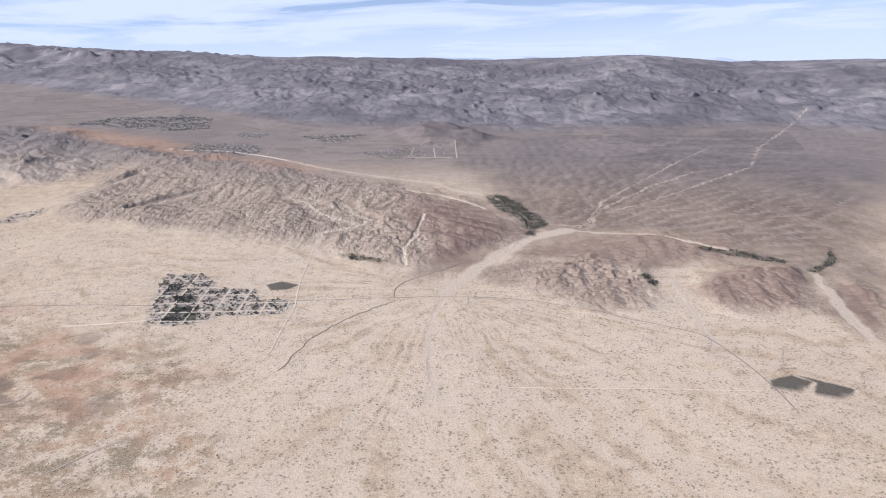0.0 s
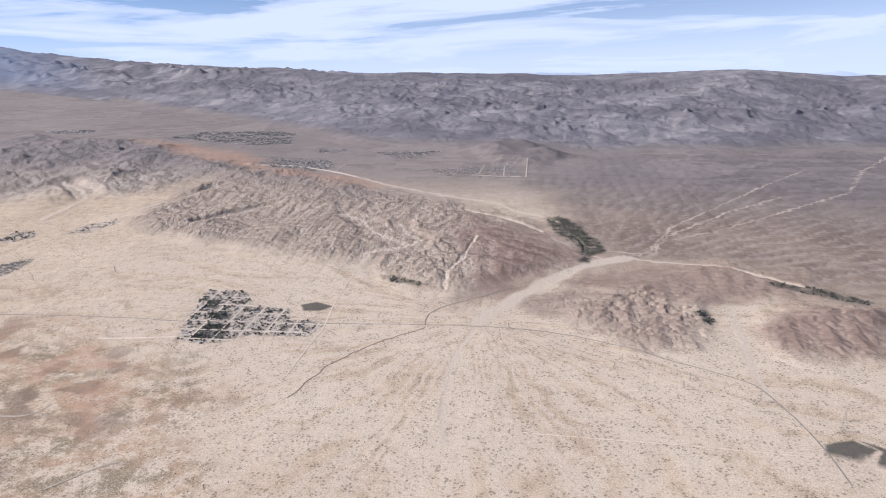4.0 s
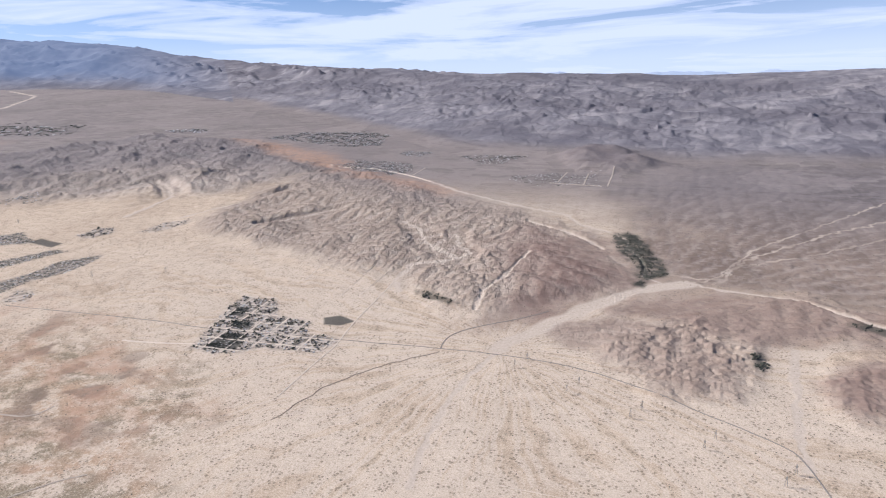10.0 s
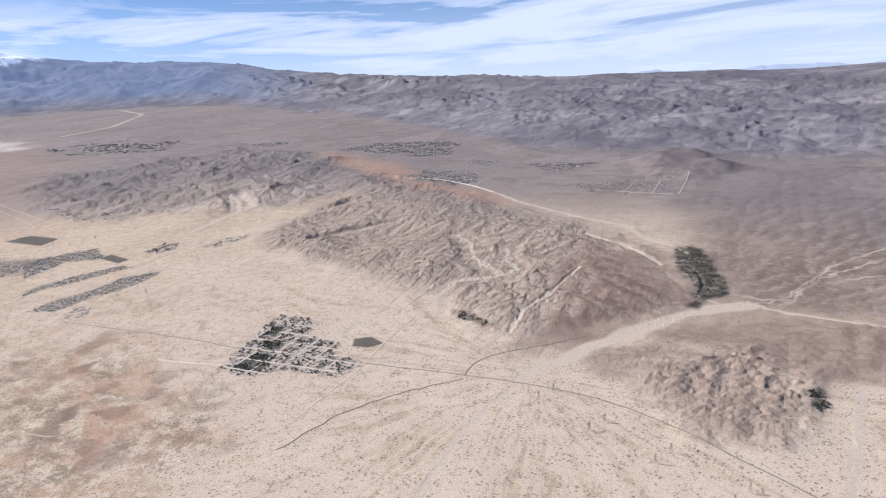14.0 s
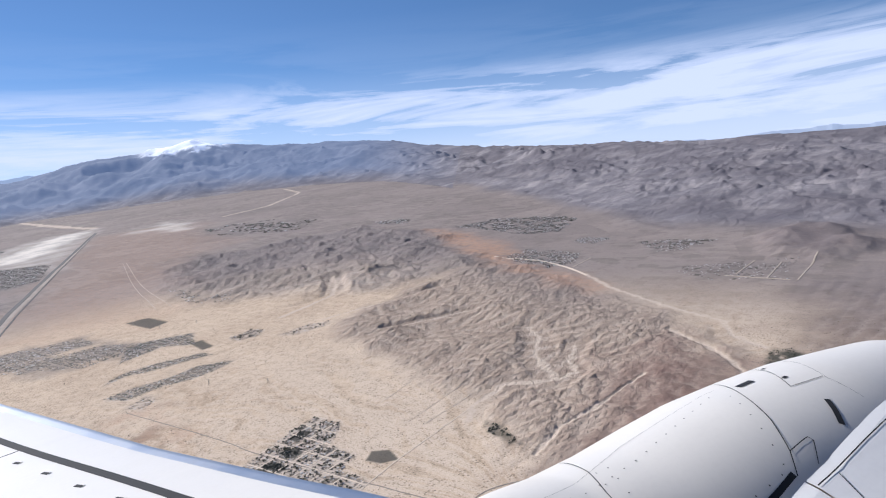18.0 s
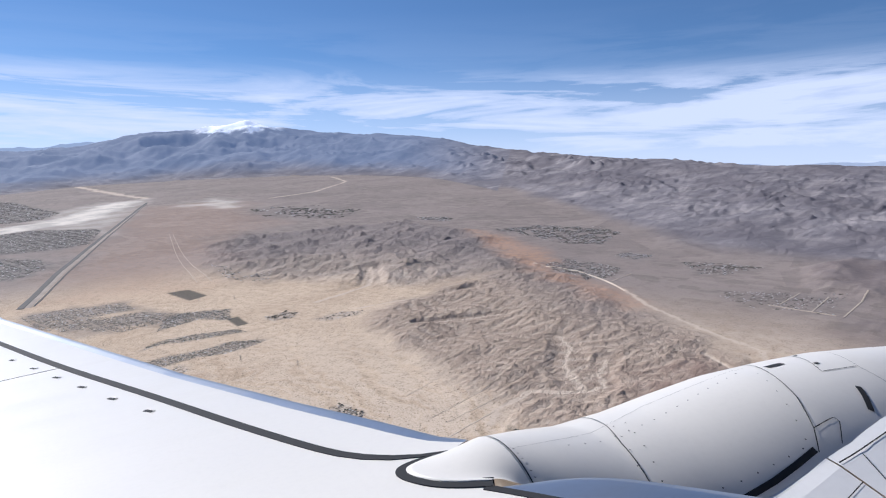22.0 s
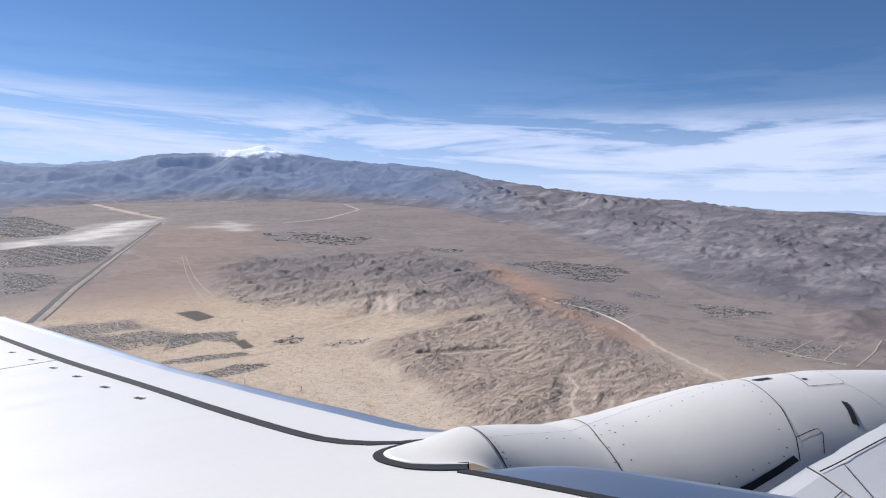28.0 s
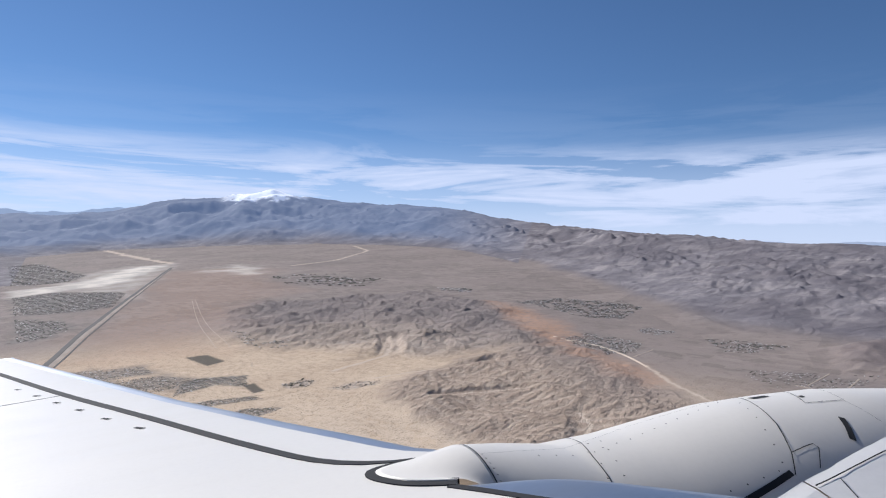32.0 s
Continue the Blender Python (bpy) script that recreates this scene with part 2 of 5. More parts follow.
# ---- the plan of the valley, in metres on the ground (the valley is a twelfth of its size) ----
PLAN = {
    "hills_main": ((-244.7, 436.5), (-171.2, 389.8), (-132.5, 381.8), (-98.1, 369.2), (-65.8, 354.6), (-34.9, 334.2), (-9.2, 320.5), (2, 310.9), (21, 326.4), (42.4, 343.1), (55.9, 362.2), (57.3, 387.7), (40.2, 422.2), (8.8, 468.3), (-32.1, 507.5), (-83.6, 541.7), (-148.8, 592.1), (-211.2, 623.6), (-236.7, 582), (-255.3, 519.3)),
    "hills_sand": ((-571.3, 478.8), (-711, 597.6), (-647.5, 700.4), (-596.4, 804.1), (-440, 784.7), (-287, 656.2), (-203, 602), (-257.5, 546.8), (-299.3, 513.6), (-343.9, 520.4), (-358.5, 480.6), (-429.4, 462.8), (-506.3, 468.9)),
    "hills_low": ((25.8, 308.9), (45.8, 328.6), (79.3, 327), (98.1, 311.6), (102.2, 291.2), (93.5, 267.7), (76.6, 264), (67.3, 274.7), (48.3, 287.2), (34, 299)),
    "brown_east": ((49.3, 334), (67.8, 359), (94, 369.3), (130.8, 367.3), (164.9, 356.6), (155.3, 322.2), (121, 312.6), (104.8, 299), (97.9, 310.5), (79.2, 325.1)),
    "hill_east": ((121.4, 285.8), (151, 315.6), (180.5, 311.9), (182.1, 293), (158.4, 261.7), (141.9, 260), (129.4, 264.6)),
    "hill_far_east": ((180.4, 281.4), (199.1, 290.9), (205.7, 277), (183.6, 243), (172.1, 238.4), (170, 254.4)),
    "purple_fan": ((-17.2, 412.5), (-7.6, 456.3), (18.7, 444), (40.6, 416.9), (57.3, 385.9), (55.9, 362.2), (42.3, 344.5), (18.5, 325.9), (2.7, 313.6), (5.1, 359.2)),
    "dark_knoll": ((-23.8, 714.9), (-4.1, 770.9), (37.5, 746), (60, 686.6), (36, 657.1), (6, 659.4)),
    "pavement_east": ((53.4, 476.5), (37.5, 543), (69.4, 654.4), (140.3, 681.2), (329.6, 721.2), (505.9, 748.2), (188.6, 253.6), (196.5, 291), (186.7, 302.3), (143.9, 341.8), (110.1, 362.8), (80.9, 376.9), (66.2, 388.8)),
    "rust": ((-440, 784.7), (-358.5, 760.3), (-260.4, 686.4), (-188, 605.1), (-131.6, 589.1), (-77.3, 552.4), (-93.2, 542.9), (-137, 564.8), (-211.5, 597.4), (-287, 656.2)),
    "rust_west": ((-228, 269.1), (-189.5, 270.1), (-152.2, 259.2), (-116.2, 245.1), (-96.2, 218.3), (-91.8, 200.7), (-97.2, 186.5), (-104.4, 167.7), (-112, 163.3)),
    "playa": ((-1183, 455.7), (-1323.6, 549.5), (-1528.7, 669), (-1625.3, 805.4), (-1612.6, 901.5), (-1483.5, 842.7), (-1180.7, 659.5), (-916.4, 519.3), (-1062.1, 545.3), (-1149.4, 496.5)),
    "red_plain": ((-1392.7, 786), (-1249.5, 939), (-803.4, 720.1), (-711, 597.6), (-571.3, 478.8), (-455.9, 431.7), (-448.6, 385.1), (-446.7, 341.1), (-511.9, 302.2), (-715.4, 405.4), (-974.1, 554.9)),
    "oasis": ((41, 455), (49.9, 461.5), (57.9, 450.4), (63.6, 426.2), (71, 405), (73.5, 387.1), (65.2, 382), (61.2, 367.2), (57.6, 370.6), (59, 388), (53.2, 408.8), (45.8, 425.3)),
    "park": ((-116.9, 263), (-106.9, 257.4), (-93, 259.3), (-86.5, 268.2), (-57, 271), (-57.8, 279.7), (-74.6, 280.9), (-89.6, 296.6), (-101.4, 299.6), (-105.3, 310.9), (-124.4, 315.6), (-124.1, 300.1)),
    "park_annex": ((-75.4, 299.4), (-68.8, 303.4), (-59.1, 298.7), (-64.1, 292.7), (-71.6, 292.4)),
    "pond_farm": ((-453.2, 387.3), (-447.5, 405.3), (-408.4, 401.3), (-404.7, 383.2)),
    "white_playa_far": ((-1260.4, 824), (-1395.6, 965.8), (-1233, 943.1), (-1153.1, 854.9)),
    "w_big": ((-122.3, 590.4), (-81.7, 551.9), (-30, 517.9), (7.3, 497.2), (20, 472.8), (38.7, 459.7)),
    "w_big_b": ((-14.1, 473.2), (18.3, 447.6), (38.5, 424.1)),
    "w_out": ((81.3, 375.8), (60.4, 363), (42.5, 341.7), (28.1, 319.9), (15, 300.3), (9.4, 285.8)),
    "w_snake_a": ((-96.6, 459.1), (-80.6, 444.8), (-66.6, 417.9), (-39.3, 390.6), (-60.5, 377.9), (-61.1, 352), (-53.8, 338.4)),
    "w_snake_b": ((-53, 437.4), (-43.7, 413.6), (-34.5, 403), (-38.7, 390.7)),
    "w_gully": ((-1.3, 406.5), (-6.4, 362), (-12.4, 343.8), (-10.7, 322.2)),
    "w_east_a": ((73.6, 388.8), (96.5, 384.4), (112.2, 419.1), (163.2, 479.5), (211.8, 524.3)),
    "w_east_b": ((62.5, 369.8), (81.5, 379.9), (94.2, 371.7), (130.1, 363.5), (159.4, 337)),
    "w_north_a": ((457.3, 817.6), (382.7, 717.7), (307.8, 619.6), (265.5, 540.9), (149.1, 436.1), (108.4, 408.5), (94.7, 379.5)),
    "w_north_b": ((263, 622.3), (232.5, 587), (172.7, 511.4), (117.4, 437.7), (94.3, 385.1), (59.3, 365.1)),
    "w_spur": ((-368.7, 550.5), (-333, 520.9), (-312.9, 498.6), (-308.8, 465.7), (-305.4, 437.5)),
    "w_strip_a": ((-225.6, 531.4), (-236.5, 496.7), (-252, 469.1), (-261, 440.2)),
    "w_strip_b": ((-157.8, 481.2), (-175.1, 454.1), (-191.3, 432.7)),
    "w_se_a": ((119.5, 310.6), (116.6, 294.3), (113.5, 271.3), (111, 248.5), (110.8, 231.1)),
    "w_se_b": ((186.7, 302.3), (181.7, 281.3), (174.7, 254.2), (171.3, 233.5)),
    "w_fan_edge": ((9.4, 285.8), (2.6, 260.9), (0.7, 243.5), (0.9, 221.6), (3.6, 195.4)),
    "w_white_bend": ((-1218.3, 1006.9), (-1251.9, 1160.2), (-1402.7, 1364.2), (-1461, 1433.4), (-1720.9, 1588)),
    "w_far_river": ((-1612.6, 901.5), (-2059.8, 978.2), (-2734.2, 1118.4), (-3393.6, 1264.1)),
    "r_main": ((-236.9, 277.3), (-197, 278), (-141, 278.5), (-127.6, 276.2), (-58.3, 279.6), (-14.2, 281.5), (13.7, 281.5), (36.1, 279.2), (54.3, 272.8), (76.4, 260), (106.2, 242), (110.6, 234.9), (116.5, 208.5), (117.2, 184.1)),
    "r_curve": ((-14.2, 281.5), (-14.9, 287.3), (-13.4, 296.3), (-5.6, 305.1), (7.6, 314.6), (21.9, 328.6)),
    "r_park_east": ((-58.9, 231.7), (-58, 257.4), (-56.9, 272.1), (-59.6, 298.6), (-60.8, 349.4)),
    "r_park_west": ((-116.2, 262), (-129.5, 259.3), (-149.4, 257.5)),
    "r_levee": ((-52.8, 216.5), (-49.4, 230.5), (-40.8, 250.7), (-28.1, 265.7), (-13.2, 278)),
    "r_rail": ((-506.9, 288.1), (-666.3, 371.1), (-921.2, 517.2), (-1483.5, 842.7)),
    "r_rail_b": ((-507.0, 298.5), (-655, 377.2), (-926.0, 529.0), (-1445, 825)),
    "r_tracks_a": ((-839.2, 580.9), (-610.6, 477.2), (-468.8, 424.6)),
    "r_tracks_b": ((-833.6, 583.3), (-602, 481.5), (-454.9, 432.3)),
    "r_north": ((-238.3, 637.6), (-192.4, 633.8), (-150.5, 611.6), (-118.5, 586.2)),
    "r_sw": ((-148.9, 197), (-135.5, 198.1), (-133.7, 206.1)),
    "grove_a": ((-110.8, 260.9), (-109.6, 274.9), (-99.1, 275.9), (-95.8, 260.8)),
    "grove_b": ((-112.5, 280.5), (-112.7, 288.1), (-103.2, 288.6), (-101.6, 280.2)),
    "grove_c": ((-121.4, 300.6), (-122.1, 309.2), (-114, 308.5), (-112.8, 298.8)),
    "v_south": ((-273.5, 283), (-273.7, 302.1), (-267.9, 319.4), (-268.8, 340.6), (-251.5, 356.3), (-248.2, 347.3), (-247.9, 324), (-256.4, 309.8), (-256.6, 287.2)),
    "v_mid": ((-306, 301.8), (-310.9, 317.4), (-306.9, 334.2), (-299.7, 345.8), (-292.2, 357.9), (-280.2, 360.4), (-288.3, 341.6), (-294.3, 324.3), (-302.6, 311.3), (-300, 297.6)),
    "v_north": ((-366.5, 344.5), (-368, 363.3), (-357, 373.6), (-348, 387.8), (-334.2, 378.2), (-317.3, 369.8), (-322.2, 366.3), (-341.1, 357.3), (-338.1, 337.5), (-336.4, 323.3)),
    "grove_d": ((-325, 369.5), (-320.4, 377), (-297.3, 371.4), (-297.7, 362.7)),
    "lot_grey": ((-245, 281.3), (-251, 296.1), (-237.2, 295.3), (-229.8, 282)),
    "v_hamlet": ((-302.6, 387.1), (-301.6, 405.3), (-290.6, 410.2), (-282.6, 397.8), (-287.3, 384.9)),
    "v_hamlet_b": ((-265.8, 405.2), (-264.6, 428.2), (-248.2, 437.2), (-244.8, 427.5), (-253.9, 404.8)),
    "v_pale": ((-474.3, 278), (-472.9, 311.6), (-448.1, 349), (-420.5, 344.9), (-421.9, 312.1), (-395, 283.6), (-419.9, 275.4)),
    "v_west": ((-407.2, 287.3), (-420, 311.5), (-403.9, 341.3), (-360.3, 361.7), (-355.3, 346.3), (-357.7, 307)),
    "c_a": ((-1144.8, 424.9), (-1158, 493.1), (-1032, 561), (-867.5, 479.4), (-860.7, 417.9), (-897.8, 366.4)),
    "c_b": ((-862.7, 358.1), (-783.2, 391.8), (-706, 372), (-666.8, 327.4), (-674.6, 313.5)),
    "c_c": ((-2040.3, 637), (-2042.3, 709.4), (-1457.6, 641.9), (-1350.5, 574.6), (-1344.1, 516.2), (-1373.9, 479.2)),
    "t_a": ((-228.5, 639.9), (-231.2, 678.5), (-194.4, 673.5), (-162.2, 659.9), (-148.8, 626.1), (-161, 599.7), (-205.5, 621.8)),
    "t_b": ((-196.3, 706.7), (-194.3, 734.3), (-161.1, 725.3), (-166.4, 700.8)),
    "t_c": ((-414.9, 802.8), (-387.8, 857.4), (-301.6, 877.5), (-257.3, 843), (-238.1, 763.2), (-279.5, 750.8), (-356.6, 788.8)),
    "t_d": ((-127.5, 710), (-91.6, 721.2), (-60.3, 717.1), (-74.3, 676.6), (-96.1, 668.9)),
    "t_e": ((-614.1, 868), (-556.4, 889.6), (-529.8, 847), (-565.7, 832.8)),
    "t_f": ((-68.1, 615.7), (19.2, 650.2), (21.3, 589.6), (-28.1, 583.6)),
    "t_g": ((-1062.8, 851.4), (-952, 932.1), (-797, 913.1), (-731.6, 809), (-897.4, 781.7)),
    "t_h": ((-539.4, 477.8), (-449.1, 469.1), (-442.8, 490.2), (-405.8, 459.6), (-445.4, 443)),
    "veg_a": ((-45.5, 340), (-32.6, 336.1), (-20.2, 326.7), (-23.7, 324.6), (-38.5, 332)),
    "veg_b": ((102.7, 301), (106.5, 304.4), (108.6, 294.9), (105.3, 288.2), (102.8, 291.4)),
    "veg_c": ((144.6, 343.6), (163.3, 337.3), (183.2, 319.9), (179.4, 315.1), (158.8, 326.9), (143.7, 337.2)),
    "veg_d": ((186.2, 307.7), (200.7, 317.5), (215, 338.6), (208.3, 319.6), (186.7, 302.3)),
    "field_a": ((116.8, 203.8), (126.7, 206.9), (132.2, 202.5), (125.7, 197.5), (116.7, 197.9)),
    "field_b": ((128.8, 207.2), (143.5, 196.9), (138, 192.4), (127.5, 193.9), (132.8, 201.7)),
    "pylons": ((18, 272.1), (39.2, 257.9), (61.1, 246.8), (83, 234.1), (103.2, 221.4), (125.9, 212.1), (145.6, 196.8)),
    "pylons_b": ((-437.4, 386.4), (-392.6, 385.1), (-371.3, 404.9), (-226.7, 321.8), (-188.7, 334.9), (-119.9, 293.9)),
    "mouth": ((10.2, 288.1),),
    "r_south": ((28.5, 202.6), (75, 200.1), (111.1, 197)),
    "r_lots_a": ((-106.7, 338.4), (-109.9, 365.2)),
    "r_lots_b": ((-79.4, 327.2), (-80.1, 370.5)),
    "r_lots_c": ((-70.5, 327.4), (-69, 363)),
    "r_lots_d": ((-81.5, 338.9), (-65.1, 336.3)),
    "r_dirt_w": ((-104.6, 162), (-96.6, 172.2), (-90.8, 176.8)),
}


# ---- noise and masks ----
GRAD = np.random.RandomState(5).uniform(0, 2 * np.pi, 4096)


def perlin(x, y, seed=0):
    xi, yi = np.floor(x).astype(np.int64), np.floor(y).astype(np.int64)
    fx, fy = x - xi, y - yi

    def corner(i, j):
        a = GRAD[((xi + i) * 7919 + (yi + j) * 104729 + seed * 613 + ((xi + i) * (yi + j)) * 31) & 4095]
        return np.cos(a) * (fx - i) + np.sin(a) * (fy - j)

    u, v = fx * fx * fx * (fx * (fx * 6 - 15) + 10), fy * fy * fy * (fy * (fy * 6 - 15) + 10)
    a, b, c, d = corner(0, 0), corner(1, 0), corner(0, 1), corner(1, 1)
    return 1.5 * ((a + (b - a) * u) * (1 - v) + (c + (d - c) * u) * v)


def fbm(x, y, seed, octaves=4, gain=0.5):
    total, amp = 0.0, 1.0
    for k in range(octaves):
        total = total + amp * perlin(x * 2 ** k, y * 2 ** k, seed + k)
        amp *= gain
    return total


def ridged(x, y, seed, octaves=5, gain=0.5):
    total, amp, weight = 0.0, 1.0, 1.0
    for k in range(octaves):
        n = np.clip(1 - np.abs(perlin(x * 2 ** k, y * 2 ** k, seed + k)), 0, 1) ** 1.4
        total = total + amp * n * weight
        weight = np.clip(n * 1.3, 0, 1)
        amp *= gain
    return total / 1.6


def smooth(a, b, x):
    t = np.clip((x - a) / (b - a), 0, 1)
    return t * t * (3 - 2 * t)


def line_distance(points, x, y, closed=False):
    """The distance to a line of the plan and, for a closed one, negative within."""
    p = np.array(points, float)
    q = np.roll(p, -1, 0) if closed else p[1:]
    best, inside = np.full(x.shape, 1e9), np.zeros(x.shape, bool)
    for (ax, ay), (bx, by) in zip(p, q):
        ex, ey = bx - ax, by - ay
        t = np.clip(((x - ax) * ex + (y - ay) * ey) / (ex * ex + ey * ey + 1e-9), 0, 1)
        best = np.minimum(best, np.hypot(x - ax - t * ex, y - ay - t * ey))
        if closed and ey != 0:
            inside ^= ((ay > y) != (by > y)) & (x < ax + (y - ay) * ex / ey)
    return np.where(inside, -best, best) if closed else best


def near_box(points, x, y, margin):
    p = np.array(points, float)
    return (x > p[:, 0].min() - margin) & (x < p[:, 0].max() + margin) & (y > p[:, 1].min() - margin) & (y < p[:, 1].max() + margin)


def zone(name, x, y, edge, wobble=0.0, size=30.0, shift=0.0):
    """1 well within a region of the plan, 0 outside, with an uneven edge."""
    pts = PLAN[name]
    out = np.zeros(x.shape)
    k = near_box(pts, x, y, edge + wobble * 2)
    if k.any():
        d = line_distance(pts, x[k], y[k], True) + shift
        if wobble:
            d = d + wobble * fbm(x[k] / size, y[k] / size, 70, 4)
        out[k] = smooth(edge, -edge, d)
    return out


def wash(name, x, y, width, wobble=0.3):
    pts = PLAN[name]
    out = np.zeros(x.shape)
    k = near_box(pts, x, y, width * 3)
    if k.any():
        xs, ys = x[k], y[k]
        s = max(width * 3, 6)
        d = line_distance(pts, xs + width * wobble * 2 * perlin(xs / s, ys / s, 3), ys + width * wobble * 2 * perlin(xs / s, ys / s, 4))
        w = width * (1 + 0.5 * perlin(xs / (s * 2), ys / (s * 2), 9))
        out[k] = smooth(w, w * 0.45, d)
    return out


PLAN["w_oasis"] = ((43, 455), (51, 441), (50, 428), (57, 416), (61, 399), (61, 383), (70, 375))
PLAN["park"] = ((-115.6, 258.3), (-102.5, 255.7), (-91.8, 259.5), (-87.7, 265.7), (-62.0, 265.7), (-57.3, 278.6), (-62, 281), (-75, 282), (-79, 294), (-96.1, 295.3), (-107.2, 312.8), (-125.4, 314.6), (-125.5, 299.8))
PLAN["r_rail_band"] = ((-507, 294), (-661, 374), (-923, 523), (-1470, 838))
PLAN["playa_strip"] = ((-1253, 450), (-1319, 581), (-1608, 828), (-1560, 872), (-1200, 622), (-1152, 426))
PLAN["grove_c"] = ((-119.9, 291.9), (-120.8, 302.1), (-114.6, 301.9), (-113.1, 291.9))
PLAN["scrub_west"] = ((-235, 262), (-151, 262), (-107, 228), (-82, 205), (-62, 173), (-50, 130), (-150, 100), (-260, 170))
BRAIDED = ("w_north_a", "w_north_b", "w_east_a")
WASHES = {"w_big": 2.2, "w_big_b": 2.0, "w_out": 5.5, "w_snake_a": 2.3, "w_snake_b": 2.0, "w_gully": 1.5, "w_east_a": 1.2, "w_east_b": 1.9,
          "w_north_a": 1.1, "w_north_b": 0.9, "w_spur": 2.6, "w_strip_a": 1.8, "w_strip_b": 1.5, "w_se_a": 2.2, "w_se_b": 2.8,
          "w_fan_edge": 1.5, "w_white_bend": 6, "w_oasis": 0.9, "w_far_river": 14}

# bearings (degrees west of north) of the mountain foot and crest, their distance from the valley's middle and the crest's height
BEARING = (-180, -60, -36, -22, -15, -6, 0, 8, 15, 20, 27, 33, 38, 41.7, 48, 53, 55, 56.9, 58.5, 61, 64.8, 68.7, 74, 82, 95, 120, 180)
CREST_R = (1500, 1350, 1350, 1350, 1350, 1380, 1400, 1430, 1500, 1650, 1950, 2450, 2950, 3450, 4000, 4350, 4450, 4500, 4500, 4500, 4500, 4450, 4400, 4400, 4400, 3000, 1500)
CREST_E = (-3.5, -3.4, -3.5, -4.0, -3.6, -3.9, -3.9, -3.55, -3.45, -3.05, -2.45, -1.85, -1.05, -0.25, 0.35, 0.9, 1.15, 1.85, 1.5, 1.10, 1.20, 0.5, 0.4, 0.45, 0.6, -2.0, -3.5)
FOOT_R = (1000, 700, 680, 660, 650, 640, 630, 650, 680, 760, 980, 1350, 1750, 2100, 2450, 2650, 2700, 2750, 2800, 2850, 2900, 2950, 2700, 2500, 2400, 1800, 1000)
MIDDLE = (75.0, 65.0)


def polar(x, y):
    dx, dy = x - MIDDLE[0], y - MIDDLE[1]
    return np.hypot(dx, dy), np.degrees(np.arctan2(-dx, dy))


JITTER = np.random.RandomState(17).uniform(0.15, 0.85, (2, 4096))


def gullies(x, y, gx, gy, cell, depth, octaves, seed, branch=1.0, decay=0.55):
    """Gullies that run down the slope (gx, gy) and branch: about -1 in the beds to 1 on the spurs, before depth."""
    total, share, f, gx, gy = np.zeros(x.shape), 1.0, 1.0 / cell, gx.copy(), gy.copy()
    for k in range(octaves):
        size = np.hypot(gx, gy) + 1e-6
        ease = smooth(0.0, 0.06, size) / size
        ax, ay = gy * ease, -gx * ease
        px, py = x * f + seed * 3.7 + k * 11.3, y * f - seed * 5.1 + k * 7.9
        xi, yi = np.floor(px).astype(np.int64), np.floor(py).astype(np.int64)
        fx, fy = px - xi, py - yi
        crest, fall, weight = 0.0, 0.0, 1e-6
        for i in (-1, 0, 1):
            for j in (-1, 0, 1):
                h = ((xi + i) * 7919 + (yi + j) * 104729 + ((xi + i) * (yi + j)) * 31 + seed * 613) & 4095
                qx, qy = fx - i - JITTER[0][h], fy - j - JITTER[1][h]
                w = np.exp(-2.2 * (qx * qx + qy * qy))
                turn = 2 * np.pi * (qx * ax + qy * ay)
                crest, fall, weight = crest + w * np.cos(turn), fall - w * np.sin(turn), weight + w
        crest, fall = crest / weight, fall / weight * 2 * np.pi * f * share * depth
        total = total + share * crest
        gx, gy = gx + branch * fall * ax, gy + branch * fall * ay
        share, f = share * decay, f * 2.0
    return total


class Relief:
    """A square-celled sheet of numbers over a part of the plan."""

    def __init__(self, x0, x1, y0, y1, cell):
        self.x0, self.y0, self.cell = x0, y0, cell
        self.x, self.y = np.meshgrid(np.arange(x0, x1, cell), np.arange(y0, y1, cell))

    def slope(self, z):
        gy, gx = np.gradient(z, self.cell)
        return gx, gy

    def read(self, z, x, y):
        n, m = z.shape
        px, py = np.clip((x - self.x0) / self.cell, 0, m - 1.001), np.clip((y - self.y0) / self.cell, 0, n - 1.001)
        i, j = px.astype(np.int64), py.astype(np.int64)
        u, v = px - i, py - j
        return (z[j, i] * (1 - u) + z[j, i + 1] * u) * (1 - v) + (z[j + 1, i] * (1 - u) + z[j + 1, i + 1] * u) * v

    def inside(self, x, y, margin):
        n, m = self.x.shape
        d = np.minimum(np.minimum(x - self.x0, self.x0 + m * self.cell - x), np.minimum(y - self.y0, self.y0 + n * self.cell - y))
        return smooth(0, margin, d)


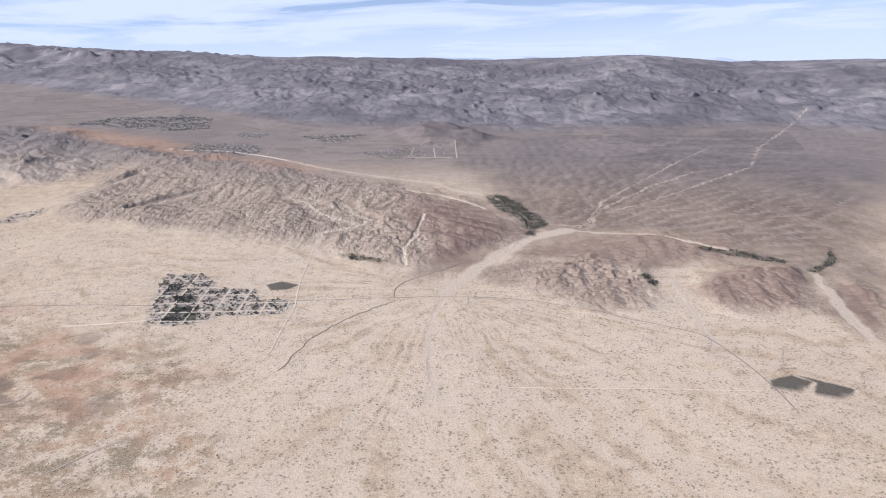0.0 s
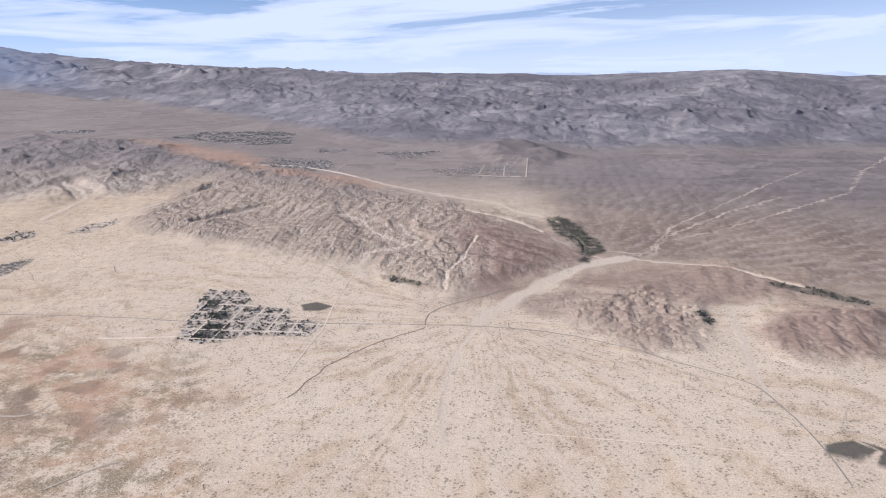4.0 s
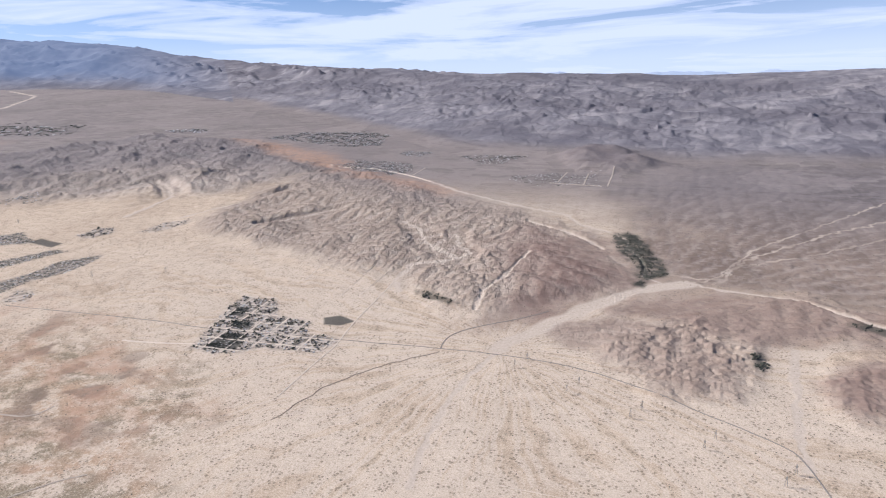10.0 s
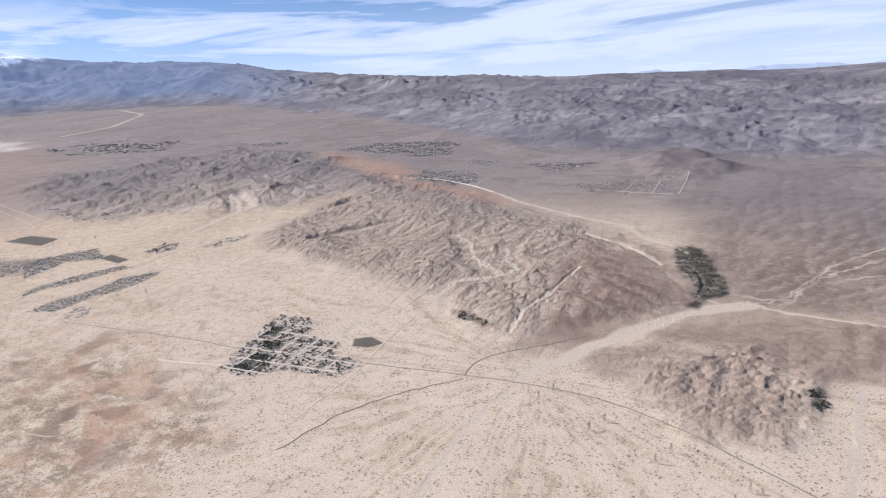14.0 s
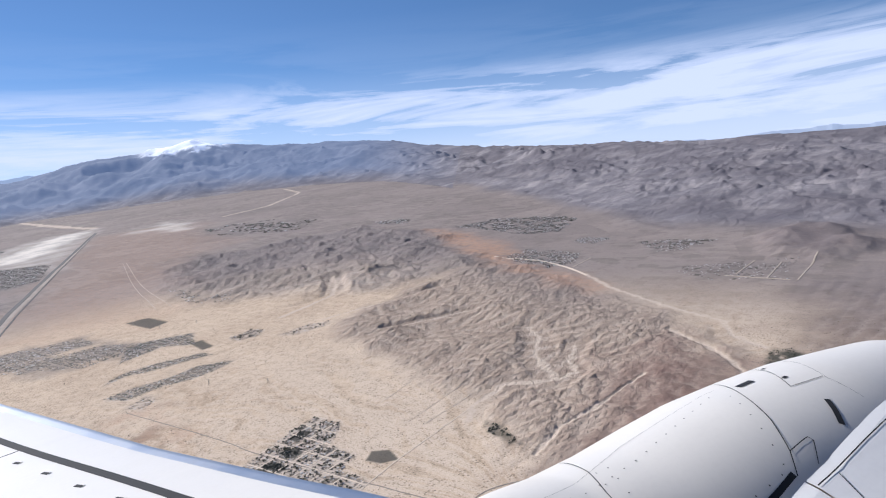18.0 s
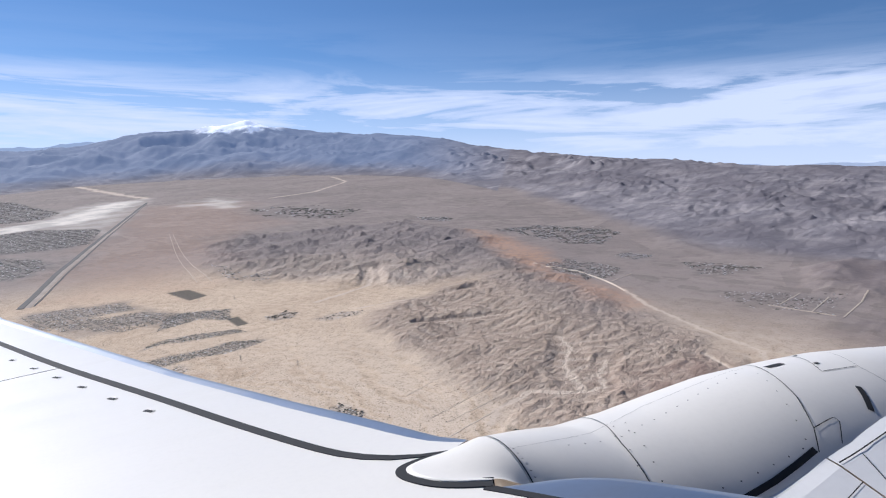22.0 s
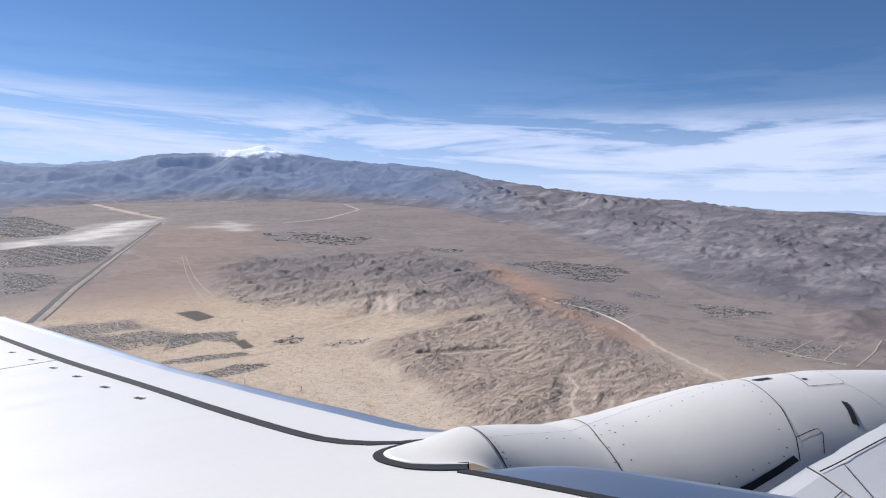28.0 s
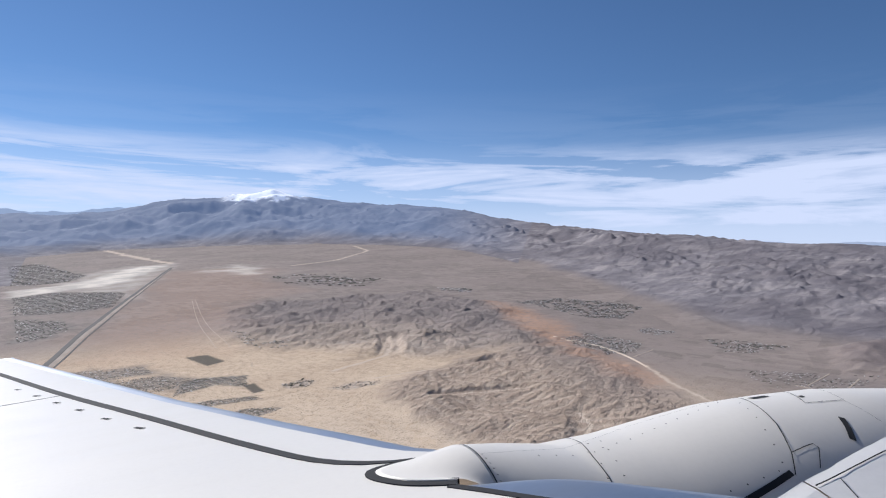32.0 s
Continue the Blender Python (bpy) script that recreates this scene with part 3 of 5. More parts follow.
def make_hills():
    """Heights and gully beds of the badland hills."""
    sheet = Relief(-790, 470, 215, 850, 1.0)
    x, y = sheet.x, sheet.y
    wx = x + 8 * perlin(x / 34, y / 34, 11)
    wy = y + 8 * perlin(x / 34, y / 34, 13)
    hills = zone("hills_main", x, y, 24, 12, 40, 4)
    purple = zone("purple_fan", x, y, 16, 8, 24)
    low = zone("hills_low", x, y, 12, 5, 20)
    east = np.maximum(zone("hill_east", x, y, 12, 4, 20), zone("hill_far_east", x, y, 12, 4, 20))
    east = np.maximum(east, 0.6 * zone("brown_east", x, y, 14, 6, 25))
    sandh = zone("hills_sand", x, y, 40, 20, 70)
    pave = zone("pavement_east", x, y, 42, 28, 50) * (1 - east)
    big = ridged(wx / 60, wy / 60, 20, 2, 0.5)
    broad = ridged(wx / 110, wy / 110, 41, 2, 0.5)
    z = hills * (1 - 0.75 * purple) * (2.2 + 3.6 * (big - 0.6)) + purple * hills * (1.3 + 1.2 * big)
    z = z + low * (1.6 + 1.6 * (big - 0.6)) + east * (1.2 + 1.8 * big) + sandh * (4.0 + 8.0 * (broad - 0.5))
    # washes cut broad ways through the hills
    vale = np.zeros(x.shape)
    for name in ("w_snake_a", "w_snake_b", "w_spur", "w_strip_a", "w_strip_b", "w_big", "w_out", "w_se_a", "w_se_b"):
        vale = np.maximum(vale, wash(name, x, y, WASHES[name] * 6.0, 0.12))
    z = np.maximum(z, 0) * (1 - 0.75 * vale * vale)
    gx, gy = sheet.slope(z)
    gx, gy = gx - 0.10 * purple + 0.02, gy + 0.09 * purple + 0.05
    away = np.hypot(x - 60, y - 385) + 20
    gx, gy = gx + 0.09 * pave * (x - 60) / away, gy + 0.09 * pave * (y - 385) / away
    land = np.clip(hills + low + east + sandh + 0.8 * pave, 0, 1)
    k = land > 0.02
    er, fine = np.zeros(x.shape), np.zeros(x.shape)
    er[k] = gullies(x[k], y[k], gx[k], gy[k], 11.0, 0.45, 3, 3, 1.4, 0.72)
    wide = sandh > 0.02
    fine[wide] = gullies(x[wide], y[wide], gx[wide], gy[wide], 34.0, 1.1, 4, 5, 1.3, 0.62)
    z = z + er * (hills * (1 - 0.55 * purple) * 0.50 + low * 0.55 + east * 0.45 + pave * 0.18) * (1 - 0.8 * vale) + sandh * (1.25 * fine + 0.22 * er)
    beds = smooth(0.1, -1.0, np.where(sandh > 0.5, fine, er)) * land
    return sheet, z, beds, er


def mountain_shape(x, y):
    """Mountains rise from foot to crest and fall away behind: height, way up, crags and the western spur."""
    r, b = polar(x, y)
    crest, foot = np.interp(b, BEARING, CREST_R), np.interp(b, BEARING, FOOT_R)
    top = 123 + crest * np.tan(np.radians(np.interp(b, BEARING, CREST_E)))
    u = (r - foot + 0.06 * foot * fbm(x / 260, y / 260, 50, 3)) / (crest - foot)
    size = np.clip(crest / 1400, 1, 2.6)
    qx = x + 45 * perlin(x / 150, y / 150, 51)
    qy = y + 45 * perlin(x / 150, y / 150, 52)
    rock = ridged(qx / (230 * size), qy / (230 * size), 53, 3, 0.52)
    crags = np.clip(u, 0, 1) ** 0.6 * np.clip(1.35 - u, 0, 1)
    swell = smooth(0, 1, u) * 0.45 + 0.55 * np.clip(u, 0, 1)
    z = swell * top + crags * 0.40 * np.maximum(top, 20) * (rock - 0.62)
    z = np.where(u > 1, z - (r - crest) * 0.09, z)
    west = smooth(75, 85, b) * np.exp(-((r - 2400) / 430) ** 2)
    z = z + west * (120 + 60 * rock)
    return z, u, crags, west


def make_range(x0, x1, y0, y1, step_length, cell, depth, octaves, seed):
    sheet = Relief(x0, x1, y0, y1, step_length)
    z, u, crags, west = mountain_shape(sheet.x, sheet.y)
    gx, gy = sheet.slope(z)
    er = np.zeros(z.shape)
    k = (u > -0.05) | (west > 0.02)
    er[k] = gullies(sheet.x[k], sheet.y[k], gx[k], gy[k], cell, depth, octaves, seed, 1.3, 0.6)
    lift = np.maximum(crags, smooth(0.02, 0.4, west))
    return sheet, z + lift * depth * er * (1 - 0.6 * smooth(0.7, 1.0, u)), smooth(0.0, -1.1, er) * np.clip(u * 6, 0, 1)


HILLS = make_hills()
RANGE = make_range(-1150, 1350, 380, 1560, 3.0, 84.0, 3.5, 5, 4)
FAR_RANGE = make_range(-5000, 1500, -400, 5000, 13.0, 290.0, 14.0, 4, 6)


def survey(x, y):
    """The ground's height and what covers it, at places of the plan."""
    x, y = np.asarray(x, float), np.asarray(y, float)
    r, b = polar(x, y)
    m = {}
    hills = zone("hills_main", x, y, 15, 12, 40, 4)
    sandh = zone("hills_sand", x, y, 28, 16, 70)
    low = zone("hills_low", x, y, 8, 5, 20)
    east = np.maximum(zone("hill_east", x, y, 8, 4, 20), zone("hill_far_east", x, y, 8, 4, 20))
    east = np.maximum(east, 0.55 * zone("brown_east", x, y, 10, 6, 25))
    purple = zone("purple_fan", x, y, 26, 14, 28)
    knoll = zone("dark_knoll", x, y, 22, 12, 50)
    bed = np.zeros(x.shape)
    for name, width in WASHES.items():
        bed = np.maximum(bed, wash(name, x, y, width, 1.1 if name in BRAIDED else 0.3) * (0.35 + 0.45 * smooth(-0.35, 0.25, perlin(x / 17, y / 17, 95)) if name in BRAIDED else 1.0))
    m["wash"] = bed
    sheet, relief, beds, spurs = HILLS
    here = sheet.inside(x, y, 20)
    z = 0.5 * fbm(x / 120, y / 120, 1, 3) + 0.10 * fbm(x / 9, y / 9, 2, 3) + here * sheet.read(relief, x, y) + knoll * (5 + 5 * ridged(x / 46, y / 46, 20, 2, 0.5))
    crest_line = here * sheet.read(spurs, x, y)
    base, u, _, west = mountain_shape(x, y)
    near, far = RANGE[0].inside(x, y, 60), FAR_RANGE[0].inside(x, y, 100)
    mountain = base * (1 - far) + far * FAR_RANGE[0].read(FAR_RANGE[1], x, y)
    mountain = mountain * (1 - near) + near * RANGE[0].read(RANGE[1], x, y)
    z = z * (1 - np.clip(u * 3, 0, 1)) + mountain
    m["mountain"] = np.maximum(smooth(0.0, 0.12, u), smooth(0.05, 0.3, west))
    m["gully"] = np.maximum(here * sheet.read(beds, x, y), near * RANGE[0].read(RANGE[2], x, y) + (1 - near) * far * FAR_RANGE[0].read(FAR_RANGE[2], x, y))
    # share of painted haze: how far the rock turns blue and glows
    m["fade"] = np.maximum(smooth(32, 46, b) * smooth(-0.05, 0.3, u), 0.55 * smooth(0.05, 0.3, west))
    # washes lie low and flat
    z = z * (1 - (0.82 - 0.6 * np.clip(hills + low + sandh, 0, 1)) * bed * (1 - m["mountain"]))
    m["snow"] = smooth(186, 214, z + 26 * fbm(x / 70, y / 70, 90, 5)) * smooth(1.2, 1.05, u) * smooth(53.5, 55.5, b) * smooth(61.5, 59.5, b)
    m["hills"] = np.maximum(hills, 0.75 * low)
    m["ridge"] = np.clip(0.5 + 0.32 * crest_line, 0, 1)
    m["purple"] = np.maximum(np.maximum(np.maximum(purple, np.maximum(0.9 * east, 0.45 * low)), knoll), 0.8 * zone("brown_east", x, y, 12, 8, 25))
    m["sandhill"] = sandh
    m["pavement"] = zone("pavement_east", x, y, 42, 28, 50) * (1 - m["purple"])
    m["blotch"] = zone("rust_west", x, y, 26, 20, 30) * smooth(0.12, 0.55, fbm(x / 17, y / 17, 66, 4))
    m["rust"] = np.maximum(np.maximum(zone("rust", x, y, 18, 12, 50), 0.38 * zone("red_plain", x, y, 50, 40, 120)), 0.75 * zone("rust_west", x, y, 26, 22, 30) * smooth(-0.25, 0.35, fbm(x / 22, y / 22, 61, 4)))
    m["brush"] = zone("scrub_west", x, y, 18, 22, 40)
    m["pale"] = np.maximum(np.maximum(np.maximum(zone("playa_strip", x, y, 22, 18, 80), 0.4 * zone("playa", x, y, 26, 22, 90)), 0.6 * zone("white_playa_far", x, y, 34, 40, 90)), 0.0)
    m["oasis"] = np.maximum(zone("oasis", x, y, 3, 3, 9), 0)
    for name in ("veg_a", "veg_b", "veg_c", "veg_d"):
        m["oasis"] = np.maximum(m["oasis"], 0.8 * zone(name, x, y, 2, 2, 6))
    m["grove"] = np.zeros(x.shape)
    for name in ("grove_a", "grove_b", "grove_c", "grove_d", "park_annex", "field_a", "field_b", "pond_farm"):
        m["grove"] = np.maximum(m["grove"], zone(name, x, y, 0.6, 0.3, 5))
    for name in ("v_south", "v_mid", "v_north"):
        m["grove"] = np.maximum(m["grove"], 0.35 * zone(name, x, y, 1.5, 2, 8))
    m["town"] = zone("park", x, y, 2.5, 1, 9)
    for name in ("v_south", "v_mid", "v_north", "v_hamlet", "v_hamlet_b", "lot_grey"):
        m["town"] = np.maximum(m["town"], 0.8 * zone(name, x, y, 3, 2, 12))
    m["city"] = np.zeros(x.shape)
    for name in ("v_pale", "v_west", "c_a", "c_b", "c_c", "t_a", "t_b", "t_c", "t_d", "t_e", "t_f", "t_g", "t_h"):
        m["city"] = np.maximum(m["city"], (0.9 if name[0] == "c" else 0.85 if name[0] == "v" else 0.3) * zone(name, x, y, 14, 14, 30))
    # flood streaks run out from the mouth of the wash, and down to the oasis in the east
    mx, my = PLAN["mouth"][0]
    dist, way = np.hypot(x - mx, y - my) + 1, np.arctan2(x - mx, y - my)
    lane = way * 16 + 1.3 * perlin(x / 40, y / 40, 81) + 0.4 * perlin(x / 9, y / 9, 82)
    streak = ridged(lane, np.log(dist) * 1.1, 83, 5, 0.6)
    m["flow"] = smooth(0.5, 0.95, streak) * smooth(420, 60, dist)
    m["lane"] = smooth(0.62, 0.25, streak) * smooth(420, 40, dist)
    ox, oy = 60.0, 385.0
    dist2, way2 = np.hypot(x - ox, y - oy) + 1, np.arctan2(x - ox, y - oy)
    streak2 = ridged(way2 * 9 + 1.2 * perlin(x / 60, y / 60, 85) + 0.35 * perlin(x / 13, y / 13, 86), np.log(dist2) * 1.6, 87, 5, 0.62)
    m["flow"] = np.maximum(m["flow"] * (1 - m["pavement"]), m["pavement"] * smooth(0.86, 1.12, streak2))
    # far plain by distance: scrub cover that also brings in painted haze
    m["scrub"] = smooth(0, 1, (r - np.interp(b, (-60, 0, 22, 32, 45, 90), (330, 350, 400, 520, 620, 560))) / 200)
    m["fan"] = 1 - np.clip(hills + low + east + sandh + m["mountain"] + m["pavement"], 0, 1)
    return z, m


def height(x, y):
    z, _ = survey(np.atleast_1d(np.asarray(x, float)), np.atleast_1d(np.asarray(y, float)))
    return z


# ---- materials ----
def material(name):
    mat = bpy.data.materials.new(name)
    mat.use_nodes = True
    tree = mat.node_tree
    return mat, tree, tree.nodes["Principled BSDF"]


def mix_colour(tree, factor, a, b, blend="MIX"):
    n = node(tree, "ShaderNodeMix", kind="RGBA", blend=blend)
    for value, k in ((factor, 0), (a, 6), (b, 7)):
        if isinstance(value, tuple):
            n.inputs[k].default_value = (*value, 1)
        elif isinstance(value, (int, float)):
            n.inputs[k].default_value = value
        else:
            tree.links.new(value, n.inputs[k])
    return n.outputs[2]


def noise_node(tree, where, scale, detail=6.0, rough=0.55, stretch=None):
    n = node(tree, "ShaderNodeTexNoise", Scale=scale, Detail=detail, Roughness=rough)
    if stretch:
        mp = tree.nodes.new("ShaderNodeMapping")
        mp.inputs["Scale"].default_value = stretch
        tree.links.new(where, mp.inputs["Vector"])
        where = mp.outputs[0]
    tree.links.new(where, n.inputs["Vector"])
    return n.outputs["Fac"]


def step(tree, value, a, b):
    n = tree.nodes.new("ShaderNodeMapRange")
    n.inputs["From Min"].default_value, n.inputs["From Max"].default_value = a, b
    tree.links.new(value, n.inputs["Value"])
    return n.outputs[0]


def times(tree, a, b):
    n = node(tree, "ShaderNodeMath", op="MULTIPLY")
    for value, k in ((a, 0), (b, 1)):
        if isinstance(value, (int, float)):
            n.inputs[k].default_value = value
        else:
            tree.links.new(value, n.inputs[k])
    return n.outputs[0]


def ridges(t, where, scale, detail=7.0, stretch=0.62):
    """Branching sharp ridges, 0 in the gullies to about 1 on the crests."""
    n = t.nodes.new("ShaderNodeTexNoise")
    n.noise_type = "RIDGED_MULTIFRACTAL"
    for key, value in (("Scale", scale), ("Detail", detail), ("Roughness", 0.66), ("Lacunarity", 2.2), ("Offset", 0.95), ("Gain", 1.6), ("Distortion", 0.9)):
        n.inputs[key].default_value = value
    lay = t.nodes.new("ShaderNodeMapping")
    lay.inputs["Rotation"].default_value = (0, 0, radians(28))
    lay.inputs["Scale"].default_value = (1.0, stretch, 0.0)
    t.links.new(where, lay.inputs["Vector"])
    t.links.new(lay.outputs[0], n.inputs["Vector"])
    return n.outputs["Fac"]


def creases(t, where, scale):
    """Spurs between branching gullies: 0 in the gullies, 1 on the crests."""
    bend = node(t, "ShaderNodeTexNoise", Scale=scale * 0.9, Detail=4.0, Roughness=0.6)
    t.links.new(where, bend.inputs["Vector"])
    push = node(t, "ShaderNodeVectorMath", op="MULTIPLY_ADD")
    t.links.new(bend.outputs["Color"], push.inputs[0])
    push.inputs[1].default_value = (1.1 / scale, 1.1 / scale, 0)
    t.links.new(where, push.inputs[2])
    lay = t.nodes.new("ShaderNodeMapping")
    lay.inputs["Rotation"].default_value = (0, 0, radians(28))
    lay.inputs["Scale"].default_value = (1.0, 0.55, 0.0)
    t.links.new(push.outputs[0], lay.inputs["Vector"])
    total = None
    for size, share in ((1.0, 0.62), (2.7, 0.38)):
        v = node(t, "ShaderNodeTexVoronoi", Scale=scale * size)
        v.feature = "DISTANCE_TO_EDGE"
        t.links.new(lay.outputs[0], v.inputs["Vector"])
        crest = times(t, step(t, v.outputs["Distance"], 0.0, 0.42), share)
        if total is None:
            total = crest
        else:
            add = node(t, "ShaderNodeMath", op="ADD")
            t.links.new(total, add.inputs[0])
            t.links.new(crest, add.inputs[1])
            total = add.outputs[0]
    return total


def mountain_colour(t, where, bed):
    # rock tones are shifted to blue-grey: distance haze put into the base colour
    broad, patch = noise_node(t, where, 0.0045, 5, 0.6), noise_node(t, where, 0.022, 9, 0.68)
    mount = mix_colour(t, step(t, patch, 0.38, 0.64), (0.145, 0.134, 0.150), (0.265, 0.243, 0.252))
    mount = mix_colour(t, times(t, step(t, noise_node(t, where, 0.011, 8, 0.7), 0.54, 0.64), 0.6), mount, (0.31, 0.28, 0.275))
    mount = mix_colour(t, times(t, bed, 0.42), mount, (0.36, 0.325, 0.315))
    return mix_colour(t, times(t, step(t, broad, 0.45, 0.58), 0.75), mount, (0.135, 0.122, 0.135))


def ground_material():
    mat, t, bsdf = material("desert_ground")
    where = t.nodes.new("ShaderNodeNewGeometry").outputs["Position"]

    def cover(name):
        n = t.nodes.new("ShaderNodeAttribute")
        n.attribute_name = name
        return n.outputs["Fac"]

    coarse = noise_node(t, where, 0.018, 8, 0.6)
    mid = noise_node(t, where, 0.09, 8, 0.62)
    fine = noise_node(t, where, 0.8, 6, 0.65)
    # sand of the fan, with flood streaks that run out from the wash mouth
    sand = mix_colour(t, step(t, coarse, 0.35, 0.68), (0.47, 0.352, 0.252), (0.59, 0.460, 0.340))
    mottle = noise_node(t, where, 0.16, 10, 0.72)
    sand = mix_colour(t, times(t, step(t, mottle, 0.50, 0.62), 0.42), sand, (0.34, 0.26, 0.185))
    sand = mix_colour(t, times(t, step(t, mottle, 0.46, 0.36), 0.45), sand, (0.65, 0.53, 0.41))
    sand = mix_colour(t, times(t, cover("flow"), 0.5), sand, (0.63, 0.53, 0.435))
    sand = mix_colour(t, times(t, times(t, cover("lane"), step(t, mottle, 0.40, 0.58)), 0.55), sand, (0.31, 0.245, 0.18))
    # low brush in the south-west: olive and rusty mottles over pale sand
    olive = mix_colour(t, step(t, noise_node(t, where, 0.045, 7, 0.65), 0.42, 0.60), (0.215, 0.170, 0.112), (0.43, 0.285, 0.185))
    sand = mix_colour(t, times(t, times(t, cover("brush"), step(t, noise_node(t, where, 0.12, 11, 0.76), 0.455, 0.535)), 0.92), sand, olive)
    dots = node(t, "ShaderNodeTexVoronoi", Scale=0.75)
    t.links.new(where, dots.inputs["Vector"])
    speck = step(t, dots.outputs["Distance"], 0.40, 0.26)
    sand = mix_colour(t, times(t, times(t, speck, step(t, mottle, 0.44, 0.54)), 0.75), sand, (0.17, 0.13, 0.09))
    grit = noise_node(t, where, 1.9, 5, 0.75)
    sand = mix_colour(t, times(t, step(t, grit, 0.50, 0.60), 0.36), sand, (0.26, 0.195, 0.13))
    sand = mix_colour(t, times(t, step(t, grit, 0.48, 0.40), 0.5), sand, (0.70, 0.585, 0.46))
    # badland rock
    rock = mix_colour(t, step(t, mid, 0.3, 0.7), (0.265, 0.203, 0.160), (0.385, 0.305, 0.242))
    rock = mix_colour(t, times(t, step(t, fine, 0.45, 0.7), 0.4), rock, (0.20, 0.155, 0.13))
    rock = mix_colour(t, times(t, cover("gully"), 0.55), rock, (0.47, 0.385, 0.305))
    rock = mix_colour(t, times(t, step(t, cover("ridge"), 0.62, 0.25), 0.45), rock, (0.47, 0.38, 0.31))
    colour = mix_colour(t, cover("hills"), sand, rock)
    dark = mix_colour(t, step(t, mid, 0.3, 0.7), (0.175, 0.115, 0.095), (0.275, 0.19, 0.155))
    dark = mix_colour(t, times(t, cover("gully"), 0.5), dark, (0.42, 0.325, 0.26))
    dark = mix_colour(t, times(t, step(t, mottle, 0.50, 0.62), 0.4), dark, (0.12, 0.092, 0.082))
    colour = mix_colour(t, cover("purple"), colour, dark)
    sandhill = mix_colour(t, step(t, coarse, 0.4, 0.62), (0.285, 0.232, 0.19), (0.46, 0.375, 0.31))
    sandhill = mix_colour(t, times(t, step(t, mottle, 0.48, 0.60), 0.35), sandhill, (0.20, 0.155, 0.135))
    sandhill = mix_colour(t, times(t, step(t, mottle, 0.44, 0.34), 0.6), sandhill, (0.50, 0.43, 0.365))
    sandhill = mix_colour(t, times(t, cover("gully"), 0.5), sandhill, (0.52, 0.44, 0.37))
    colour = mix_colour(t, cover("sandhill"), colour, sandhill)
    streak = noise_node(t, where, 0.03, 8, 0.62, (1.0, 0.45, 1.0))
    pave = mix_colour(t, step(t, streak, 0.38, 0.66), (0.170, 0.124, 0.100), (0.285, 0.215, 0.170))
    pave = mix_colour(t, times(t, step(t, noise_node(t, where, 0.10, 9, 0.72, (1.0, 0.4, 1.0)), 0.50, 0.62), 0.45), pave, (0.34, 0.275, 0.235))
    pave = mix_colour(t, times(t, step(t, mottle, 0.52, 0.64), 0.5), pave, (0.105, 0.085, 0.078))
    pave = mix_colour(t, times(t, step(t, ridges(t, where, 0.04), 0.38, 0.1), 0.5), pave, (0.42, 0.345, 0.285))
    colour = mix_colour(t, cover("pavement"), colour, pave)
    colour = mix_colour(t, times(t, times(t, cover("pavement"), cover("gully")), 0.55), colour, (0.44, 0.365, 0.31))
    colour = mix_colour(t, times(t, cover("blotch"), 0.8), colour, (0.20, 0.145, 0.11))
    # scrub of the far plain, its mauve-grey tuned to include the haze
    plots = node(t, "ShaderNodeTexVoronoi", Scale=0.012)
    t.links.new(where, plots.inputs["Vector"])
    scrub = mix_colour(t, plots.outputs["Color"], (0.160, 0.140, 0.143), (0.238, 0.205, 0.198))
    scrub = mix_colour(t, times(t, step(t, mid, 0.5, 0.68), 0.5), scrub, (0.105, 0.09, 0.092))
    # small holdings and lots on the far plain
    lots_far = node(t, "ShaderNodeTexVoronoi", Scale=0.07)
    lots_far.distance = "CHEBYCHEV"
    spread = t.nodes.new("ShaderNodeMapping")
    spread.inputs["Scale"].default_value = (0.75, 1.5, 0.0)
    t.links.new(where, spread.inputs["Vector"])
    t.links.new(spread.outputs[0], lots_far.inputs["Vector"])
    settled = step(t, noise_node(t, where, 0.006, 4, 0.6), 0.44, 0.53)
    scrub = mix_colour(t, times(t, times(t, step(t, lots_far.outputs["Color"], 0.56, 0.62), settled), 0.4), scrub, (0.085, 0.078, 0.078))
    scrub = mix_colour(t, times(t, step(t, lots_far.outputs["Color"], 0.22, 0.18), 0.12), scrub, (0.40, 0.35, 0.315))
    scrub = mix_colour(t, times(t, step(t, mottle, 0.50, 0.64), 0.4), scrub, (0.30, 0.245, 0.22))
    colour = mix_colour(t, times(t, cover("scrub"), 0.85), colour, scrub)
    colour = mix_colour(t, times(t, times(t, cover("rust"), step(t, mottle, 0.70, 0.42)), 0.85), colour, (0.43, 0.262, 0.178))
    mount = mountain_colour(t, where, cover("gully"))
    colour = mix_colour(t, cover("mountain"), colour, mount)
    yards = node(t, "ShaderNodeTexVoronoi", Scale=0.45)
    t.links.new(where, yards.inputs["Vector"])
    town_ground = mix_colour(t, step(t, yards.outputs["Color"], 0.25, 0.50), (0.11, 0.10, 0.085), (0.46, 0.39, 0.33))
    colour = mix_colour(t, times(t, cover("town"), 0.75), colour, town_ground)
    bedc = mix_colour(t, step(t, fine, 0.4, 0.7), (0.57, 0.47, 0.38), (0.44, 0.355, 0.285))
    colour = mix_colour(t, times(t, cover("wash"), 0.9), colour, bedc)
    colour = mix_colour(t, cover("pale"), colour, mix_colour(t, step(t, coarse, 0.40, 0.58), (0.46, 0.42, 0.38), (0.68, 0.62, 0.55)))
    colour = mix_colour(t, times(t, times(t, cover("oasis"), step(t, mottle, 0.66, 0.50)), 0.92), colour, (0.06, 0.061, 0.05))
